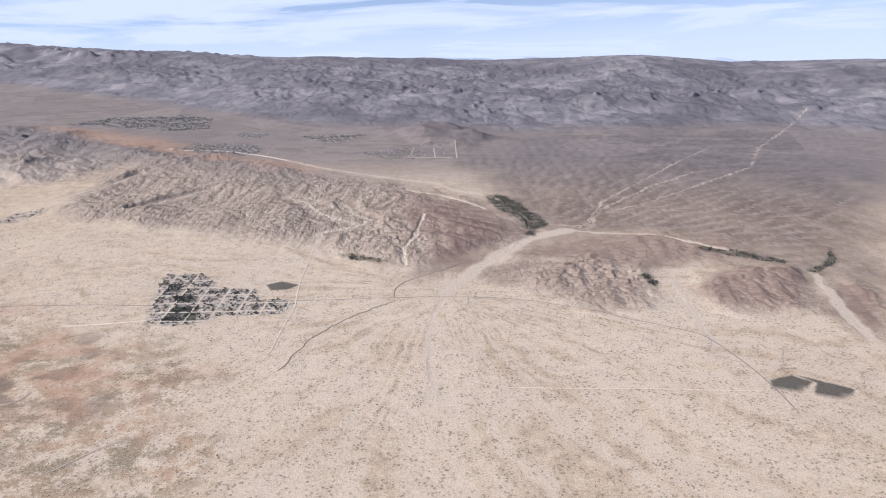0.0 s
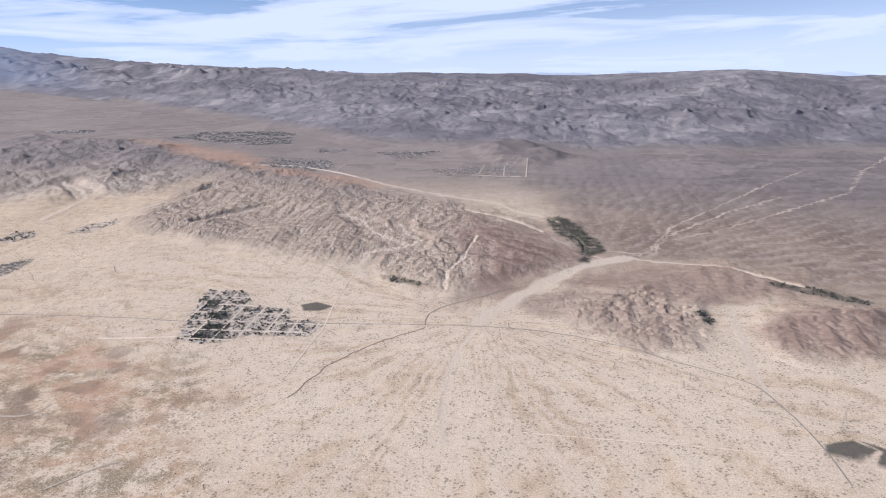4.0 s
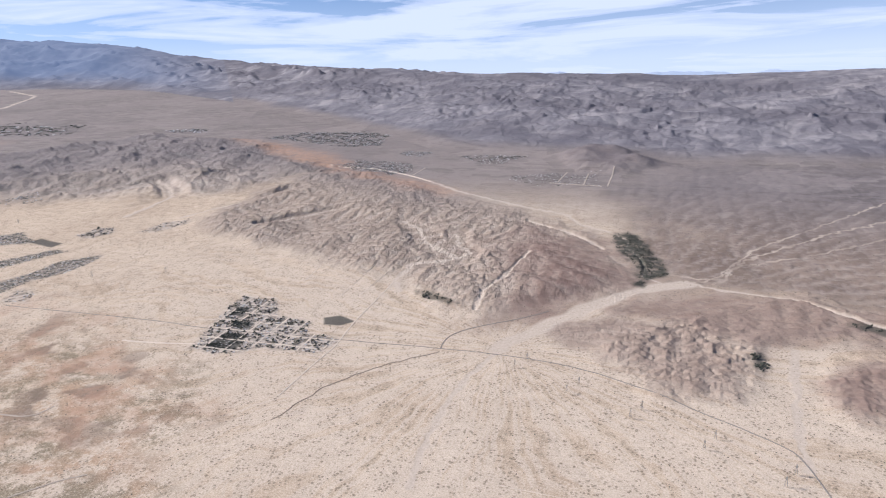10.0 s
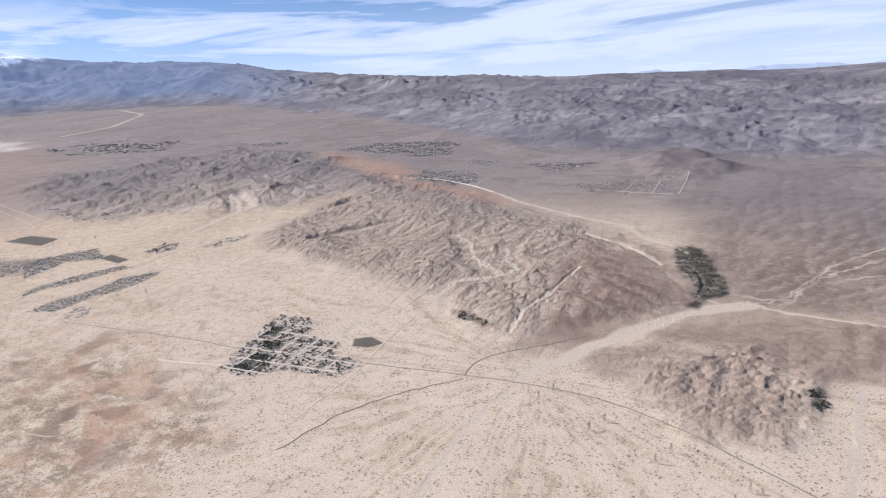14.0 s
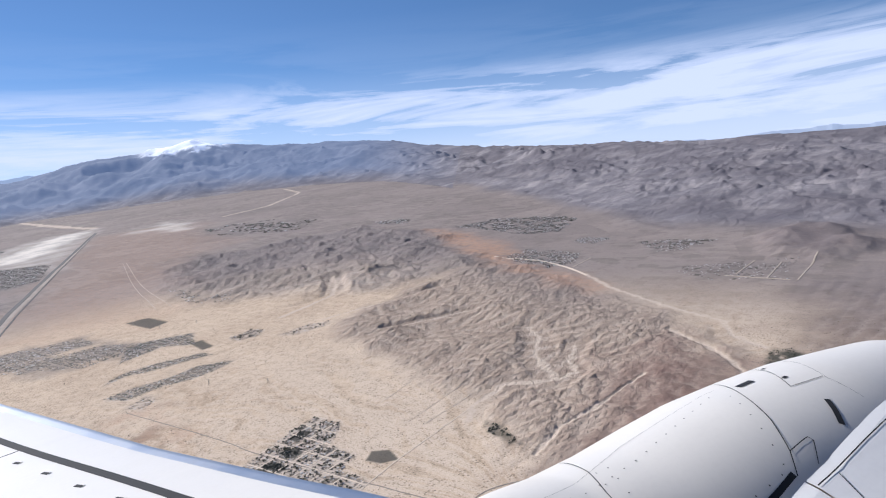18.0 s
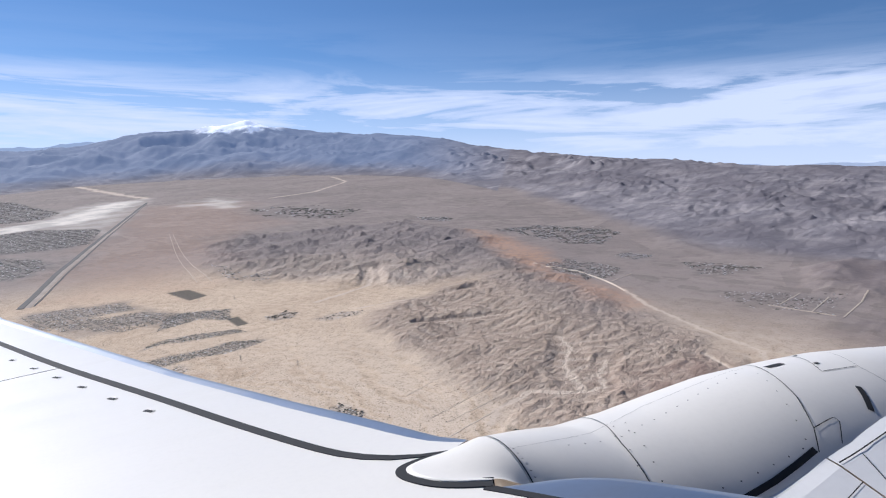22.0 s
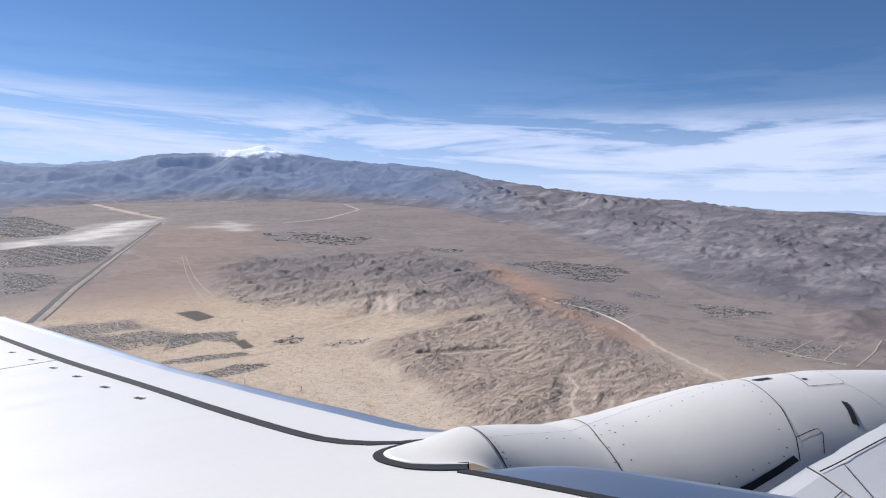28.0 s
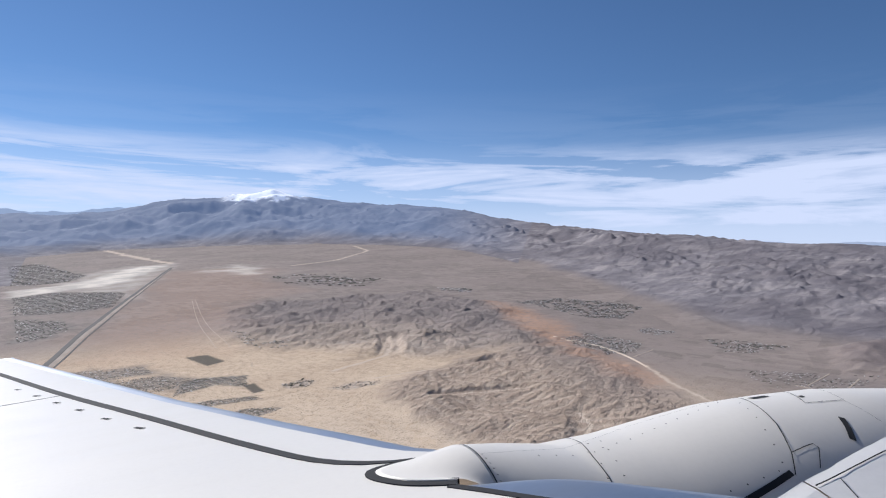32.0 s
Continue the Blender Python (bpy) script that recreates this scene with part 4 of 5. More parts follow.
    colour = mix_colour(t, times(t, cover("grove"), 0.88), colour, mix_colour(t, step(t, grit, 0.42, 0.6), (0.045, 0.046, 0.042), (0.10, 0.092, 0.08)))
    lots = node(t, "ShaderNodeTexVoronoi", Scale=0.16)
    t.links.new(where, lots.inputs["Vector"])
    block = mix_colour(t, step(t, lots.outputs["Distance"], 0.2, 0.5), (0.055, 0.055, 0.055), (0.20, 0.18, 0.17))
    colour = mix_colour(t, times(t, cover("city"), 0.85), colour, block)
    t.links.new(colour, bsdf.inputs["Base Color"])
    bsdf.inputs["Roughness"].default_value = 0.95
    bsdf.inputs["Specular IOR Level"].default_value = 0.1
    bump = node(t, "ShaderNodeBump", Strength=0.5, Distance=0.5)
    t.links.new(fine, bump.inputs["Height"])
    rough_land = node(t, "ShaderNodeMath", op="MAXIMUM")
    t.links.new(cover("hills"), rough_land.inputs[0])
    t.links.new(cover("sandhill"), rough_land.inputs[1])
    cliff = node(t, "ShaderNodeBump", Strength=1.0, Distance=1.7)
    t.links.new(times(t, creases(t, where, 0.026), cover("mountain")), cliff.inputs["Height"])
    t.links.new(bump.outputs[0], cliff.inputs["Normal"])
    soft_land = node(t, "ShaderNodeMath", op="SUBTRACT")
    soft_land.use_clamp = True
    t.links.new(rough_land.outputs[0], soft_land.inputs[0])
    t.links.new(times(t, cover("purple"), 0.75), soft_land.inputs[1])
    gully = node(t, "ShaderNodeBump", Strength=1.0, Distance=0.75)
    t.links.new(times(t, creases(t, where, 0.27), soft_land.outputs[0]), gully.inputs["Height"])
    t.links.new(cliff.outputs[0], gully.inputs["Normal"])
    t.links.new(gully.outputs[0], bsdf.inputs["Normal"])
    return mat


GROUND = ground_material()



def range_material():
    """The high range thirty kilometres off, its blue haze painted in as colour and glow."""
    mat, t, bsdf = material("far_range")
    where = t.nodes.new("ShaderNodeNewGeometry").outputs["Position"]
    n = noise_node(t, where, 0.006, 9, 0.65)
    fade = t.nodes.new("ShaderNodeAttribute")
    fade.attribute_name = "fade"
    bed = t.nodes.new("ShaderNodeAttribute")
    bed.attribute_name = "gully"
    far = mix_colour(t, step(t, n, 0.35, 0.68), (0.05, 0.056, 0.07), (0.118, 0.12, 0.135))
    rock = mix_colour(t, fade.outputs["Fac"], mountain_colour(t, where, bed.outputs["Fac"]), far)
    snow = t.nodes.new("ShaderNodeAttribute")
    snow.attribute_name = "snow"
    rock = mix_colour(t, snow.outputs["Fac"], rock, (0.9, 0.92, 0.95))
    t.links.new(rock, bsdf.inputs["Base Color"])
    near = node(t, "ShaderNodeMath", op="SUBTRACT")
    near.inputs[0].default_value = 1.0
    t.links.new(fade.outputs["Fac"], near.inputs[1])
    cliff = node(t, "ShaderNodeBump", Strength=1.0, Distance=1.7)
    t.links.new(times(t, creases(t, where, 0.026), near.outputs[0]), cliff.inputs["Height"])
    t.links.new(cliff.outputs[0], bsdf.inputs["Normal"])
    bsdf.inputs["Roughness"].default_value = 0.95
    bsdf.inputs["Specular IOR Level"].default_value = 0.1
    # blue emission imitates the air's haze, stronger with fade
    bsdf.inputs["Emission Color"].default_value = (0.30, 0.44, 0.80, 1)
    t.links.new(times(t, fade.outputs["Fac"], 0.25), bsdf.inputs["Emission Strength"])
    return mat


# ---- the ground: one sheet, fine where the flight looks, coarse behind ----
def grid_mesh(name, verts, quads, covers, mat):
    used, quads = np.unique(quads, return_inverse=True)
    quads = quads.reshape(-1, 4)
    verts = verts[used]
    me = bpy.data.meshes.new(name)
    me.vertices.add(len(verts))
    me.vertices.foreach_set("co", verts.astype(np.float32).ravel())
    me.loops.add(quads.size)
    me.loops.foreach_set("vertex_index", quads.astype(np.int32).ravel())
    me.polygons.add(len(quads))
    me.polygons.foreach_set("loop_start", np.arange(0, quads.size, 4, dtype=np.int32))
    me.update(calc_edges=True)
    me.polygons.foreach_set("use_smooth", np.ones(len(quads), bool))
    for key, values in covers.items():
        at = me.attributes.new(key, "FLOAT", "POINT")
        at.data.foreach_set("value", values.ravel()[used].astype(np.float32))
    me.materials.append(mat)
    return new(name, me)


def build_ground():
    e = np.radians(np.concatenate([np.linspace(75, 40, 50, False), np.linspace(40, 4.6, 680)]))
    rings = np.concatenate([[1.0], 122 / np.tan(e)])
    rings = np.concatenate([rings, np.geomspace(rings[-1], 4880, 150)[1:]])
    turn = np.concatenate([np.linspace(-54, 94, 1300), np.linspace(94, 306, 60)[1:]])
    a = np.radians(turn)
    x = MIDDLE[0] - np.outer(rings, np.sin(a))
    y = MIDDLE[1] + np.outer(rings, np.cos(a))
    nr, na = x.shape
    z, cover = survey(x, y)
    verts = np.stack([x, y, z], -1).reshape(-1, 3)
    i = np.arange(nr - 1)[:, None] * na + np.arange(na - 1)[None]
    quads = np.stack([i, i + na, i + na + 1, i + 1], -1)[..., ::-1]
    foot = np.interp(turn, BEARING, FOOT_R)
    far = (rings[:-1, None] > foot[None, :-1] * 0.97) & (foot[None, :-1] > 1500)
    snow, fade = cover.pop("snow"), cover.pop("fade")
    far |= (turn[None, :-1] > 74) & (turn[None, :-1] < 110) & (rings[:-1, None] > 1500)
    tagged(grid_mesh("ground", verts, quads[~far], cover, GROUND), "pale sandy desert valley floor with brown badland hills and mountains", "ground", kind="structure")
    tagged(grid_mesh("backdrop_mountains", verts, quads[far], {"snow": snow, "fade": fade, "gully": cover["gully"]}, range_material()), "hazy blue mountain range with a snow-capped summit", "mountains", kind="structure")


build_ground()


def distant_ridge(bearing0, bearing1, low, high, seed, glow):
    """A faint range on the horizon, far past the valley, with haze imitated by glow."""
    bs = np.linspace(bearing0, bearing1, 260)
    lift = smooth(0, 5, bs - bearing0) * smooth(0, 5, bearing1 - bs)
    e = low + (high - low) * lift * (0.55 + 0.45 * fbm(bs / 7, bs * 0 + seed, seed, 5))
    verts, a = [], np.radians(bs)
    for r, drop in ((4700, None), (4760, 0.0), (4800, -60.0)):
        top = 123 + 4760 * np.tan(np.radians(e)) if drop is not None else 123 + 4760 * np.tan(np.radians(e - 1.0))
        z = top + (drop or 0)
        verts += list(zip(MIDDLE[0] - r * np.sin(a), MIDDLE[1] + r * np.cos(a), z))
    n = len(bs)
    faces = [(j * n + i + 1, j * n + i, (j + 1) * n + i, (j + 1) * n + i + 1) for j in range(2) for i in range(n - 1)]
    mat, t, bsdf = material("distant_range")
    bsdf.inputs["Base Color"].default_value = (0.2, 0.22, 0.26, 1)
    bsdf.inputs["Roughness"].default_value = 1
    # pale blue emission stands in for the haze before the range
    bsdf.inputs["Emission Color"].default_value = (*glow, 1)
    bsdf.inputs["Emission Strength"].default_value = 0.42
    me = bpy.data.meshes.new("backdrop_ridge")
    me.from_pydata(verts, [], faces)
    me.materials.append(mat)
    tagged(new("backdrop_ridge", me), "faint pale blue mountains on the far horizon", "mountains", kind="structure")


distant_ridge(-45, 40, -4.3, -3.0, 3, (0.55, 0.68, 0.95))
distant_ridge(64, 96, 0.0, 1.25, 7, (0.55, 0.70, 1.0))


# ---- helpers for things ----
def mesh_object(name, verts, faces, mat, parent=None, label="", smooth_shade=False):
    me = bpy.data.meshes.new(name)
    me.from_pydata([tuple(v) for v in verts], [], faces)
    if smooth_shade:
        me.polygons.foreach_set("use_smooth", np.ones(len(me.polygons), bool))
    me.materials.append(mat)
    me.update()
    ob = new(name, me)
    if parent:
        ob.parent = parent
    if label:
        tagged(ob, label)
    return ob


def part(name, bm, mat, parent, label="", smooth_shade=False):
    me = bpy.data.meshes.new(name)
    bmesh.ops.recalc_face_normals(bm, faces=bm.faces)
    bm.to_mesh(me)
    bm.free()
    if smooth_shade:
        me.polygons.foreach_set("use_smooth", np.ones(len(me.polygons), bool))
    me.materials.append(mat)
    ob = new(name, me)
    ob.parent = parent
    if label:
        tagged(ob, label)
    return ob


def plain(name, colour, rough=0.8, metal=0.0, vary=0.25, scale=2.0, coat=0.0):
    """A surface of one colour with grain and patches."""
    mat, t, bsdf = material(name)
    where = t.nodes.new("ShaderNodeTexCoord").outputs["Object"]
    n = noise_node(t, where, scale, 6, 0.6)
    dark = tuple(c * (1 - vary) for c in colour)
    base = mix_colour(t, step(t, n, 0.3, 0.7), dark, colour)
    info = t.nodes.new("ShaderNodeObjectInfo")
    base = mix_colour(t, times(t, info.outputs["Random"], vary * 0.8), base, tuple(c * 0.55 for c in colour))
    t.links.new(base, bsdf.inputs["Base Color"])
    bsdf.inputs["Roughness"].default_value = rough
    bsdf.inputs["Metallic"].default_value = metal
    bsdf.inputs["Coat Weight"].default_value = coat
    return mat


ASPHALT = plain("worn_asphalt", (0.27, 0.23, 0.195), 0.9, scale=0.3)
BAND = plain("graded_strip", (0.36, 0.295, 0.245), 0.95, scale=0.05, vary=0.35)
RAIL = plain("dark_ballast", (0.075, 0.068, 0.066), 0.9, scale=0.1)
DIRT = plain("graded_dirt", (0.70, 0.58, 0.46), 0.95, scale=0.4)
TRACK = plain("faint_track", (0.50, 0.41, 0.33), 0.95, scale=0.4)
LEVEE = plain("levee_scrub", (0.30, 0.235, 0.18), 0.95, scale=0.6, vary=0.5)
ROOF_PALE = plain("pale_roof", (0.66, 0.63, 0.60), 0.6, scale=3, vary=0.5)
ROOF_DARK = plain("dark_shingle", (0.17, 0.145, 0.13), 0.8, scale=3, vary=0.4)
WALL = plain("stucco", (0.50, 0.43, 0.36), 0.85, scale=3)
LEAF = plain("dusty_leaves", (0.062, 0.064, 0.045), 0.8, scale=6, vary=0.4)
BARK = plain("bark", (0.12, 0.09, 0.065), 0.9, scale=8)
BRUSH = plain("creosote", (0.17, 0.14, 0.10), 0.9, scale=1.5, vary=0.4)
STEEL = plain("galvanised_steel", (0.34, 0.33, 0.32), 0.5, 0.5, scale=4)


# ---- roads, draped on the ground ----
def along(points, step_length):
    p = np.array(points, float)
    out = [p[:1]]
    for a, b in zip(p, p[1:]):
        n = max(1, int(np.hypot(*(b - a)) / step_length))
        out.append(a + (b - a) * (np.arange(1, n + 1) / n)[:, None])
    return np.concatenate(out)


def rounded(points, times_cut=2):
    p = np.array(points, float)
    for _ in range(times_cut):
        q, r = p[:-1] * 0.75 + p[1:] * 0.25, p[:-1] * 0.25 + p[1:] * 0.75
        p = np.concatenate([p[:1], np.stack([q, r], 1).reshape(-1, 2), p[-1:]])
    return p


def road(key, width, mat, label, lift=0.10, wobble=0.0, spacing=2.5, cut=2):
    p = along(rounded(PLAN[key], cut), spacing)
    if wobble:
        p = p + wobble * np.stack([perlin(p[:, 0] / 7, p[:, 1] / 7, 5), perlin(p[:, 0] / 7, p[:, 1] / 7, 6)], -1)
    d = np.gradient(p, axis=0)
    d /= np.linalg.norm(d, axis=1, keepdims=True) + 1e-9
    side = np.stack([-d[:, 1], d[:, 0]], -1) * width / 2
    left, right = p + side, p - side
    zl, zr = height(left[:, 0], left[:, 1]) + lift, height(right[:, 0], right[:, 1]) + lift
    n = len(p)
    verts = [(*left[i], zl[i]) for i in range(n)] + [(*right[i], zr[i]) for i in range(n)] + [(*left[i] + side[i] * 0.5, zl[i] - lift - 0.1) for i in range(n)] + [(*right[i] - side[i] * 0.5, zr[i] - lift - 0.1) for i in range(n)]
    faces = []
    for i in range(n - 1):
        faces += [(i, n + i, n + i + 1, i + 1), (2 * n + i, i, i + 1, 2 * n + i + 1), (n + i, 3 * n + i, 3 * n + i + 1, n + i + 1)]
    return tagged(mesh_object("road", verts, faces, mat), label, "road", kind="structure")


road("r_main", 0.42, ASPHALT, "long grey asphalt road across the sandy fan")
road("r_curve", 0.5, ASPHALT, "curving grey asphalt road towards the wash")
road("r_park_east", 0.55, DIRT, "pale graded dirt road beside the home park", cut=0)
road("r_park_west", 0.8, DIRT, "pale dirt track west of the home park")
road("r_levee", 0.34, LEVEE, "dark scrub-lined levee across the sand", wobble=1.2, spacing=1.2)
road("r_rail_band", 4.0, BAND, "pale graded strip along the railway", 0.15, spacing=12, cut=0)
road("r_rail", 4.4, RAIL, "dark railway and motorway strip across the plain", 0.3, spacing=12, cut=0)
road("r_rail_b", 1.6, RAIL, "dark service road beside the railway strip", 0.3, spacing=12, cut=0)
road("r_tracks_a", 0.4, TRACK, "pale power line track across the plain", 0.2, spacing=8)
road("r_tracks_b", 0.4, TRACK, "pale power line track across the plain", 0.2, spacing=8)
road("r_north", 1.8, DIRT, "pale dirt road by the valley town", 0.2, spacing=6)
for street in (((-13.4, 599.9), (-10.7, 638.9)), ((8.8, 590.3), (8.0, 636.6)), ((27.7, 587.8), (28.6, 650.8)), ((-19.5, 596.3), (2.7, 592.1), (23.4, 588.3)), ((-143.1, 609.6), (-143.3, 642.9))):
    PLAN["valley_street"] = street
    road("valley_street", 0.9, TRACK, "pale straight street between the valley lots", 0.2, spacing=4, cut=0)
road("r_south", 0.16, DIRT, "thin pale track across the southern sand")
for key in ("r_lots_a", "r_lots_b", "r_lots_c", "r_lots_d"):
    road(key, 0.3, DIRT, "thin pale track between empty lots", cut=0)
road("r_dirt_w", 0.5, TRACK, "pale dirt road among the rusty scrub")


def streets(key, gap_x, gap_y, width):
    """Pale streets on a grid inside a village."""
    p = np.array(PLAN[key])
    (x0, y0), (x1, y1) = p.min(0), p.max(0)
    lines = [[(x, y) for y in np.arange(y0, y1, 1.0)] for x in np.arange(x0 + gap_x / 2, x1, gap_x)]
    lines += [[(x, y) for x in np.arange(x0, x1, 1.0)] for y in np.arange(y0 + gap_y / 2, y1, gap_y)]
    for line in lines:
        q = np.array(line)
        inside = line_distance(PLAN[key], q[:, 0], q[:, 1], True) < 0.3
        if inside.sum() > 4:
            PLAN["street"] = [tuple(v) for v in q[inside]]
            road("street", width, DIRT, "pale street between the mobile homes", 0.10, spacing=1.5, cut=0)


streets("park", 10.0, 9.0, 0.6)
road("r_sw", 0.6, TRACK, "pale sandy track among the scrub")


# ---- homes and trees ----
def scatter(key, gap_x, gap_y, jitter, seed, keep=1.0):
    """Places on a street grid within a region of the plan."""
    rng = np.random.RandomState(seed)
    p = np.array(PLAN[key])
    (x0, y0), (x1, y1) = p.min(0), p.max(0)
    gx, gy = np.meshgrid(np.arange(x0, x1, gap_x), np.arange(y0, y1, gap_y))
    gx, gy = gx.ravel() + rng.uniform(-jitter, jitter, gx.size) * gap_x, gy.ravel() + rng.uniform(-jitter, jitter, gy.size) * gap_y
    ok = (line_distance(PLAN[key], gx, gy, True) < 0) & (rng.rand(gx.size) < keep)
    gx, gy = gx[ok], gy[ok]
    return np.stack([gx, gy, height(gx, gy) if len(gx) else gx], -1), rng


def home_shape(long, wide, tall, roof_mat, label):
    a, b, h = long / 2, wide / 2, tall
    base = mesh_object("mobile_home", [(-a, -b, -0.2), (a, -b, -0.2), (a, b, -0.2), (-a, b, -0.2), (-a, -b, h), (a, -b, h), (a, b, h), (-a, b, h), (-a, 0, h * 1.3), (a, 0, h * 1.3)],
                       [(0, 3, 2, 1), (0, 1, 5, 4), (2, 3, 7, 6), (1, 2, 6, 9, 5), (3, 0, 4, 8, 7)], WALL)
    tagged(base, label, "house", "homes in the desert villages")
    e, r = 0.06, h * 1.3 + 0.03
    mesh_object("roof", [(-a - e, -b - e, h - 0.02), (a + e, -b - e, h - 0.02), (a + e, 0, r), (-a - e, 0, r), (-a - e, b + e, h - 0.02), (a + e, b + e, h - 0.02),
                         (-a - e, -b - e, h + 0.04), (a + e, -b - e, h + 0.04), (a + e, 0, r + 0.06), (-a - e, 0, r + 0.06), (-a - e, b + e, h + 0.04), (a + e, b + e, h + 0.04)],
                [(6, 7, 8, 9), (9, 8, 11, 10), (0, 1, 7, 6), (4, 10, 11, 5), (0, 3, 2, 1), (3, 4, 5, 2)], roof_mat, base)
    mesh_object("porch", [(-0.3, -b - 0.25, -0.1), (0.3, -b - 0.25, -0.1), (0.3, -b + 0.01, -0.1), (-0.3, -b + 0.01, -0.1), (-0.3, -b - 0.25, h * 0.8), (0.3, -b - 0.25, h * 0.8), (0.3, -b + 0.01, h * 0.9), (-0.3, -b + 0.01, h * 0.9)],
                [(0, 3, 2, 1), (4, 5, 6, 7), (0, 1, 5, 4), (1, 2, 6, 5), (3, 0, 4, 7)], roof_mat, base)
    return base


def clump(rng, n, radius, squash=0.75):
    """Uneven leaf clumps round a centre: vertices and faces."""
    verts, faces = [], []
    for k in range(n):
        c = rng.normal(0, radius * 0.42, 3) * (1, 1, squash)
        s = radius * rng.uniform(0.32, 0.6)
        bm = bmesh.new()
        bmesh.ops.create_icosphere(bm, subdivisions=1, radius=s)
        off = len(verts)
        bm.verts.ensure_lookup_table()
        for v in bm.verts:
            verts.append(np.array(v.co) * (rng.uniform(0.65, 1.25), rng.uniform(0.65, 1.25), rng.uniform(0.6, 1.0)) + c)
        faces += [tuple(off + v.index for v in f.verts) for f in bm.faces]
        bm.free()
    return np.array(verts), faces


def tree_shape(seed, radius, tall):
    rng = np.random.RandomState(seed)
    verts, faces = [], []
    for ring, (z, r) in enumerate(((-0.1, 0.07), (tall * 0.4, 0.05), (tall * 0.75, 0.025))):
        verts += [(r * math.cos(k * 1.2566) + 0.03 * ring, r * math.sin(k * 1.2566), z) for k in range(5)]
    for ring in range(2):
        faces += [(ring * 5 + k, ring * 5 + (k + 1) % 5, ring * 5 + 5 + (k + 1) % 5, ring * 5 + 5 + k) for k in range(5)]
    base = tagged(mesh_object("tree", verts, faces, BARK), "dark dusty green shade tree in the village", "tree", "trees in the desert villages")
    v, f = clump(rng, 7, radius)
    mesh_object("crown", v + (0, 0, tall * 0.8), f, LEAF, base, smooth_shade=False)
    return base


def scaled(place, turn, size):
    return pose(place[0], place[1], place[2], 0, 0, turn) @ Matrix.Diagonal((size, size, size, 1))


HOMES = [home_shape(1.5, 0.75, 0.34, ROOF_PALE, "small pale-roofed mobile home on a sandy lot"),
         home_shape(1.2, 0.8, 0.36, ROOF_DARK, "small dark-shingled home on a sandy lot"),
         home_shape(1.9, 0.85, 0.34, ROOF_PALE, "long pale-roofed mobile home on a sandy lot")]
TREES = [tree_shape(k, 0.5, 0.6) for k in range(4)]
used_home, used_tree = set(), set()


def settle(key, gap, home_share, tree_share, seed, size=1.0):
    spots, rng = scatter(key, gap[0], gap[1], 0.22, seed)
    free = survey(spots[:, 0], spots[:, 1])[1]["grove"] < 0.3
    if key == "park":
        x0, y0 = np.array(PLAN[key]).min(0)
        free &= (np.abs((spots[:, 0] - x0) % 10.0 - 5.0) > 0.9) & (np.abs((spots[:, 1] - y0) % 9.0 - 4.5) > 0.8)
    for p in spots[free]:
        pick = rng.rand()
        if pick < home_share:
            k = rng.choice([0, 0, 1, 1, 2])
            m = scaled(p, rng.choice([0, 90]) + rng.uniform(-4, 4), size * rng.uniform(0.8, 1.15))
            if k not in used_home:
                HOMES[k].matrix_basis = m
                used_home.add(k)
            else:
                copy_thing(HOMES[k], m)
        elif pick < home_share + tree_share:
            k = rng.randint(len(TREES))
            m = scaled(p, rng.uniform(0, 360), size * rng.uniform(0.8, 1.5))
            if k not in used_tree:
                TREES[k].matrix_basis = m
                used_tree.add(k)
            else:
                copy_thing(TREES[k], m)


settle("park", (1.6, 1.5), 0.42, 0.27, 1, 0.8)
settle("v_hamlet", (2.1, 1.9), 0.5, 0.25, 5, 0.9)
settle("v_hamlet_b", (2.8, 2.6), 0.5, 0.2, 6, 0.9)


def joined_trees(key, gap, size, seed, name, label, keep=1.0):
    spots, rng = scatter(key, gap, gap, 0.45, seed, keep)
    spots = spots[perlin(spots[:, 0] / 5, spots[:, 1] / 5, 8) > -0.12] if len(spots) > 40 else spots
    spots = spots[survey(spots[:, 0], spots[:, 1])[1]["wash"] < 0.2]
    shapes = [clump(np.random.RandomState(200 + k), 4, size) for k in range(5)]
    verts, faces, off = [], [], 0
    for p in spots:
        v, f = shapes[rng.randint(5)]
        s = rng.uniform(0.7, 1.35)
        verts.append(v * s + p + (0, 0, size * 0.35 * s))
        faces += [tuple(off + i for i in q) for q in f]
        off += len(v)
    if verts:
        tagged(mesh_object(name, np.concatenate(verts), faces, LEAF), label, "trees", kind="stuff")


joined_trees("oasis", 0.95, 0.36, 11, "oasis_trees", "dark green palm and mesquite grove along the wash", 0.62)
joined_trees("veg_a", 1.3, 0.6, 12, "wash_trees", "dark mesquite thicket at the foot of the hills", 0.8)
joined_trees("veg_b", 1.3, 0.7, 13, "wash_trees", "dark mesquite clump beside the pale wash")
joined_trees("veg_c", 1.5, 0.6, 14, "wash_trees", "scattered dark trees along the eastern wash", 0.6)
joined_trees("veg_d", 1.5, 0.6, 15, "wash_trees", "dark trees beside the bending eastern road", 0.6)
joined_trees("grove_a", 1.1, 0.5, 16, "orchard", "dense dark green trees beside the mobile homes")
joined_trees("grove_b", 1.1, 0.5, 17, "orchard", "dense dark green trees among the mobile homes")
joined_trees("grove_c", 1.1, 0.5, 18, "orchard", "dense dark green trees among the mobile homes")


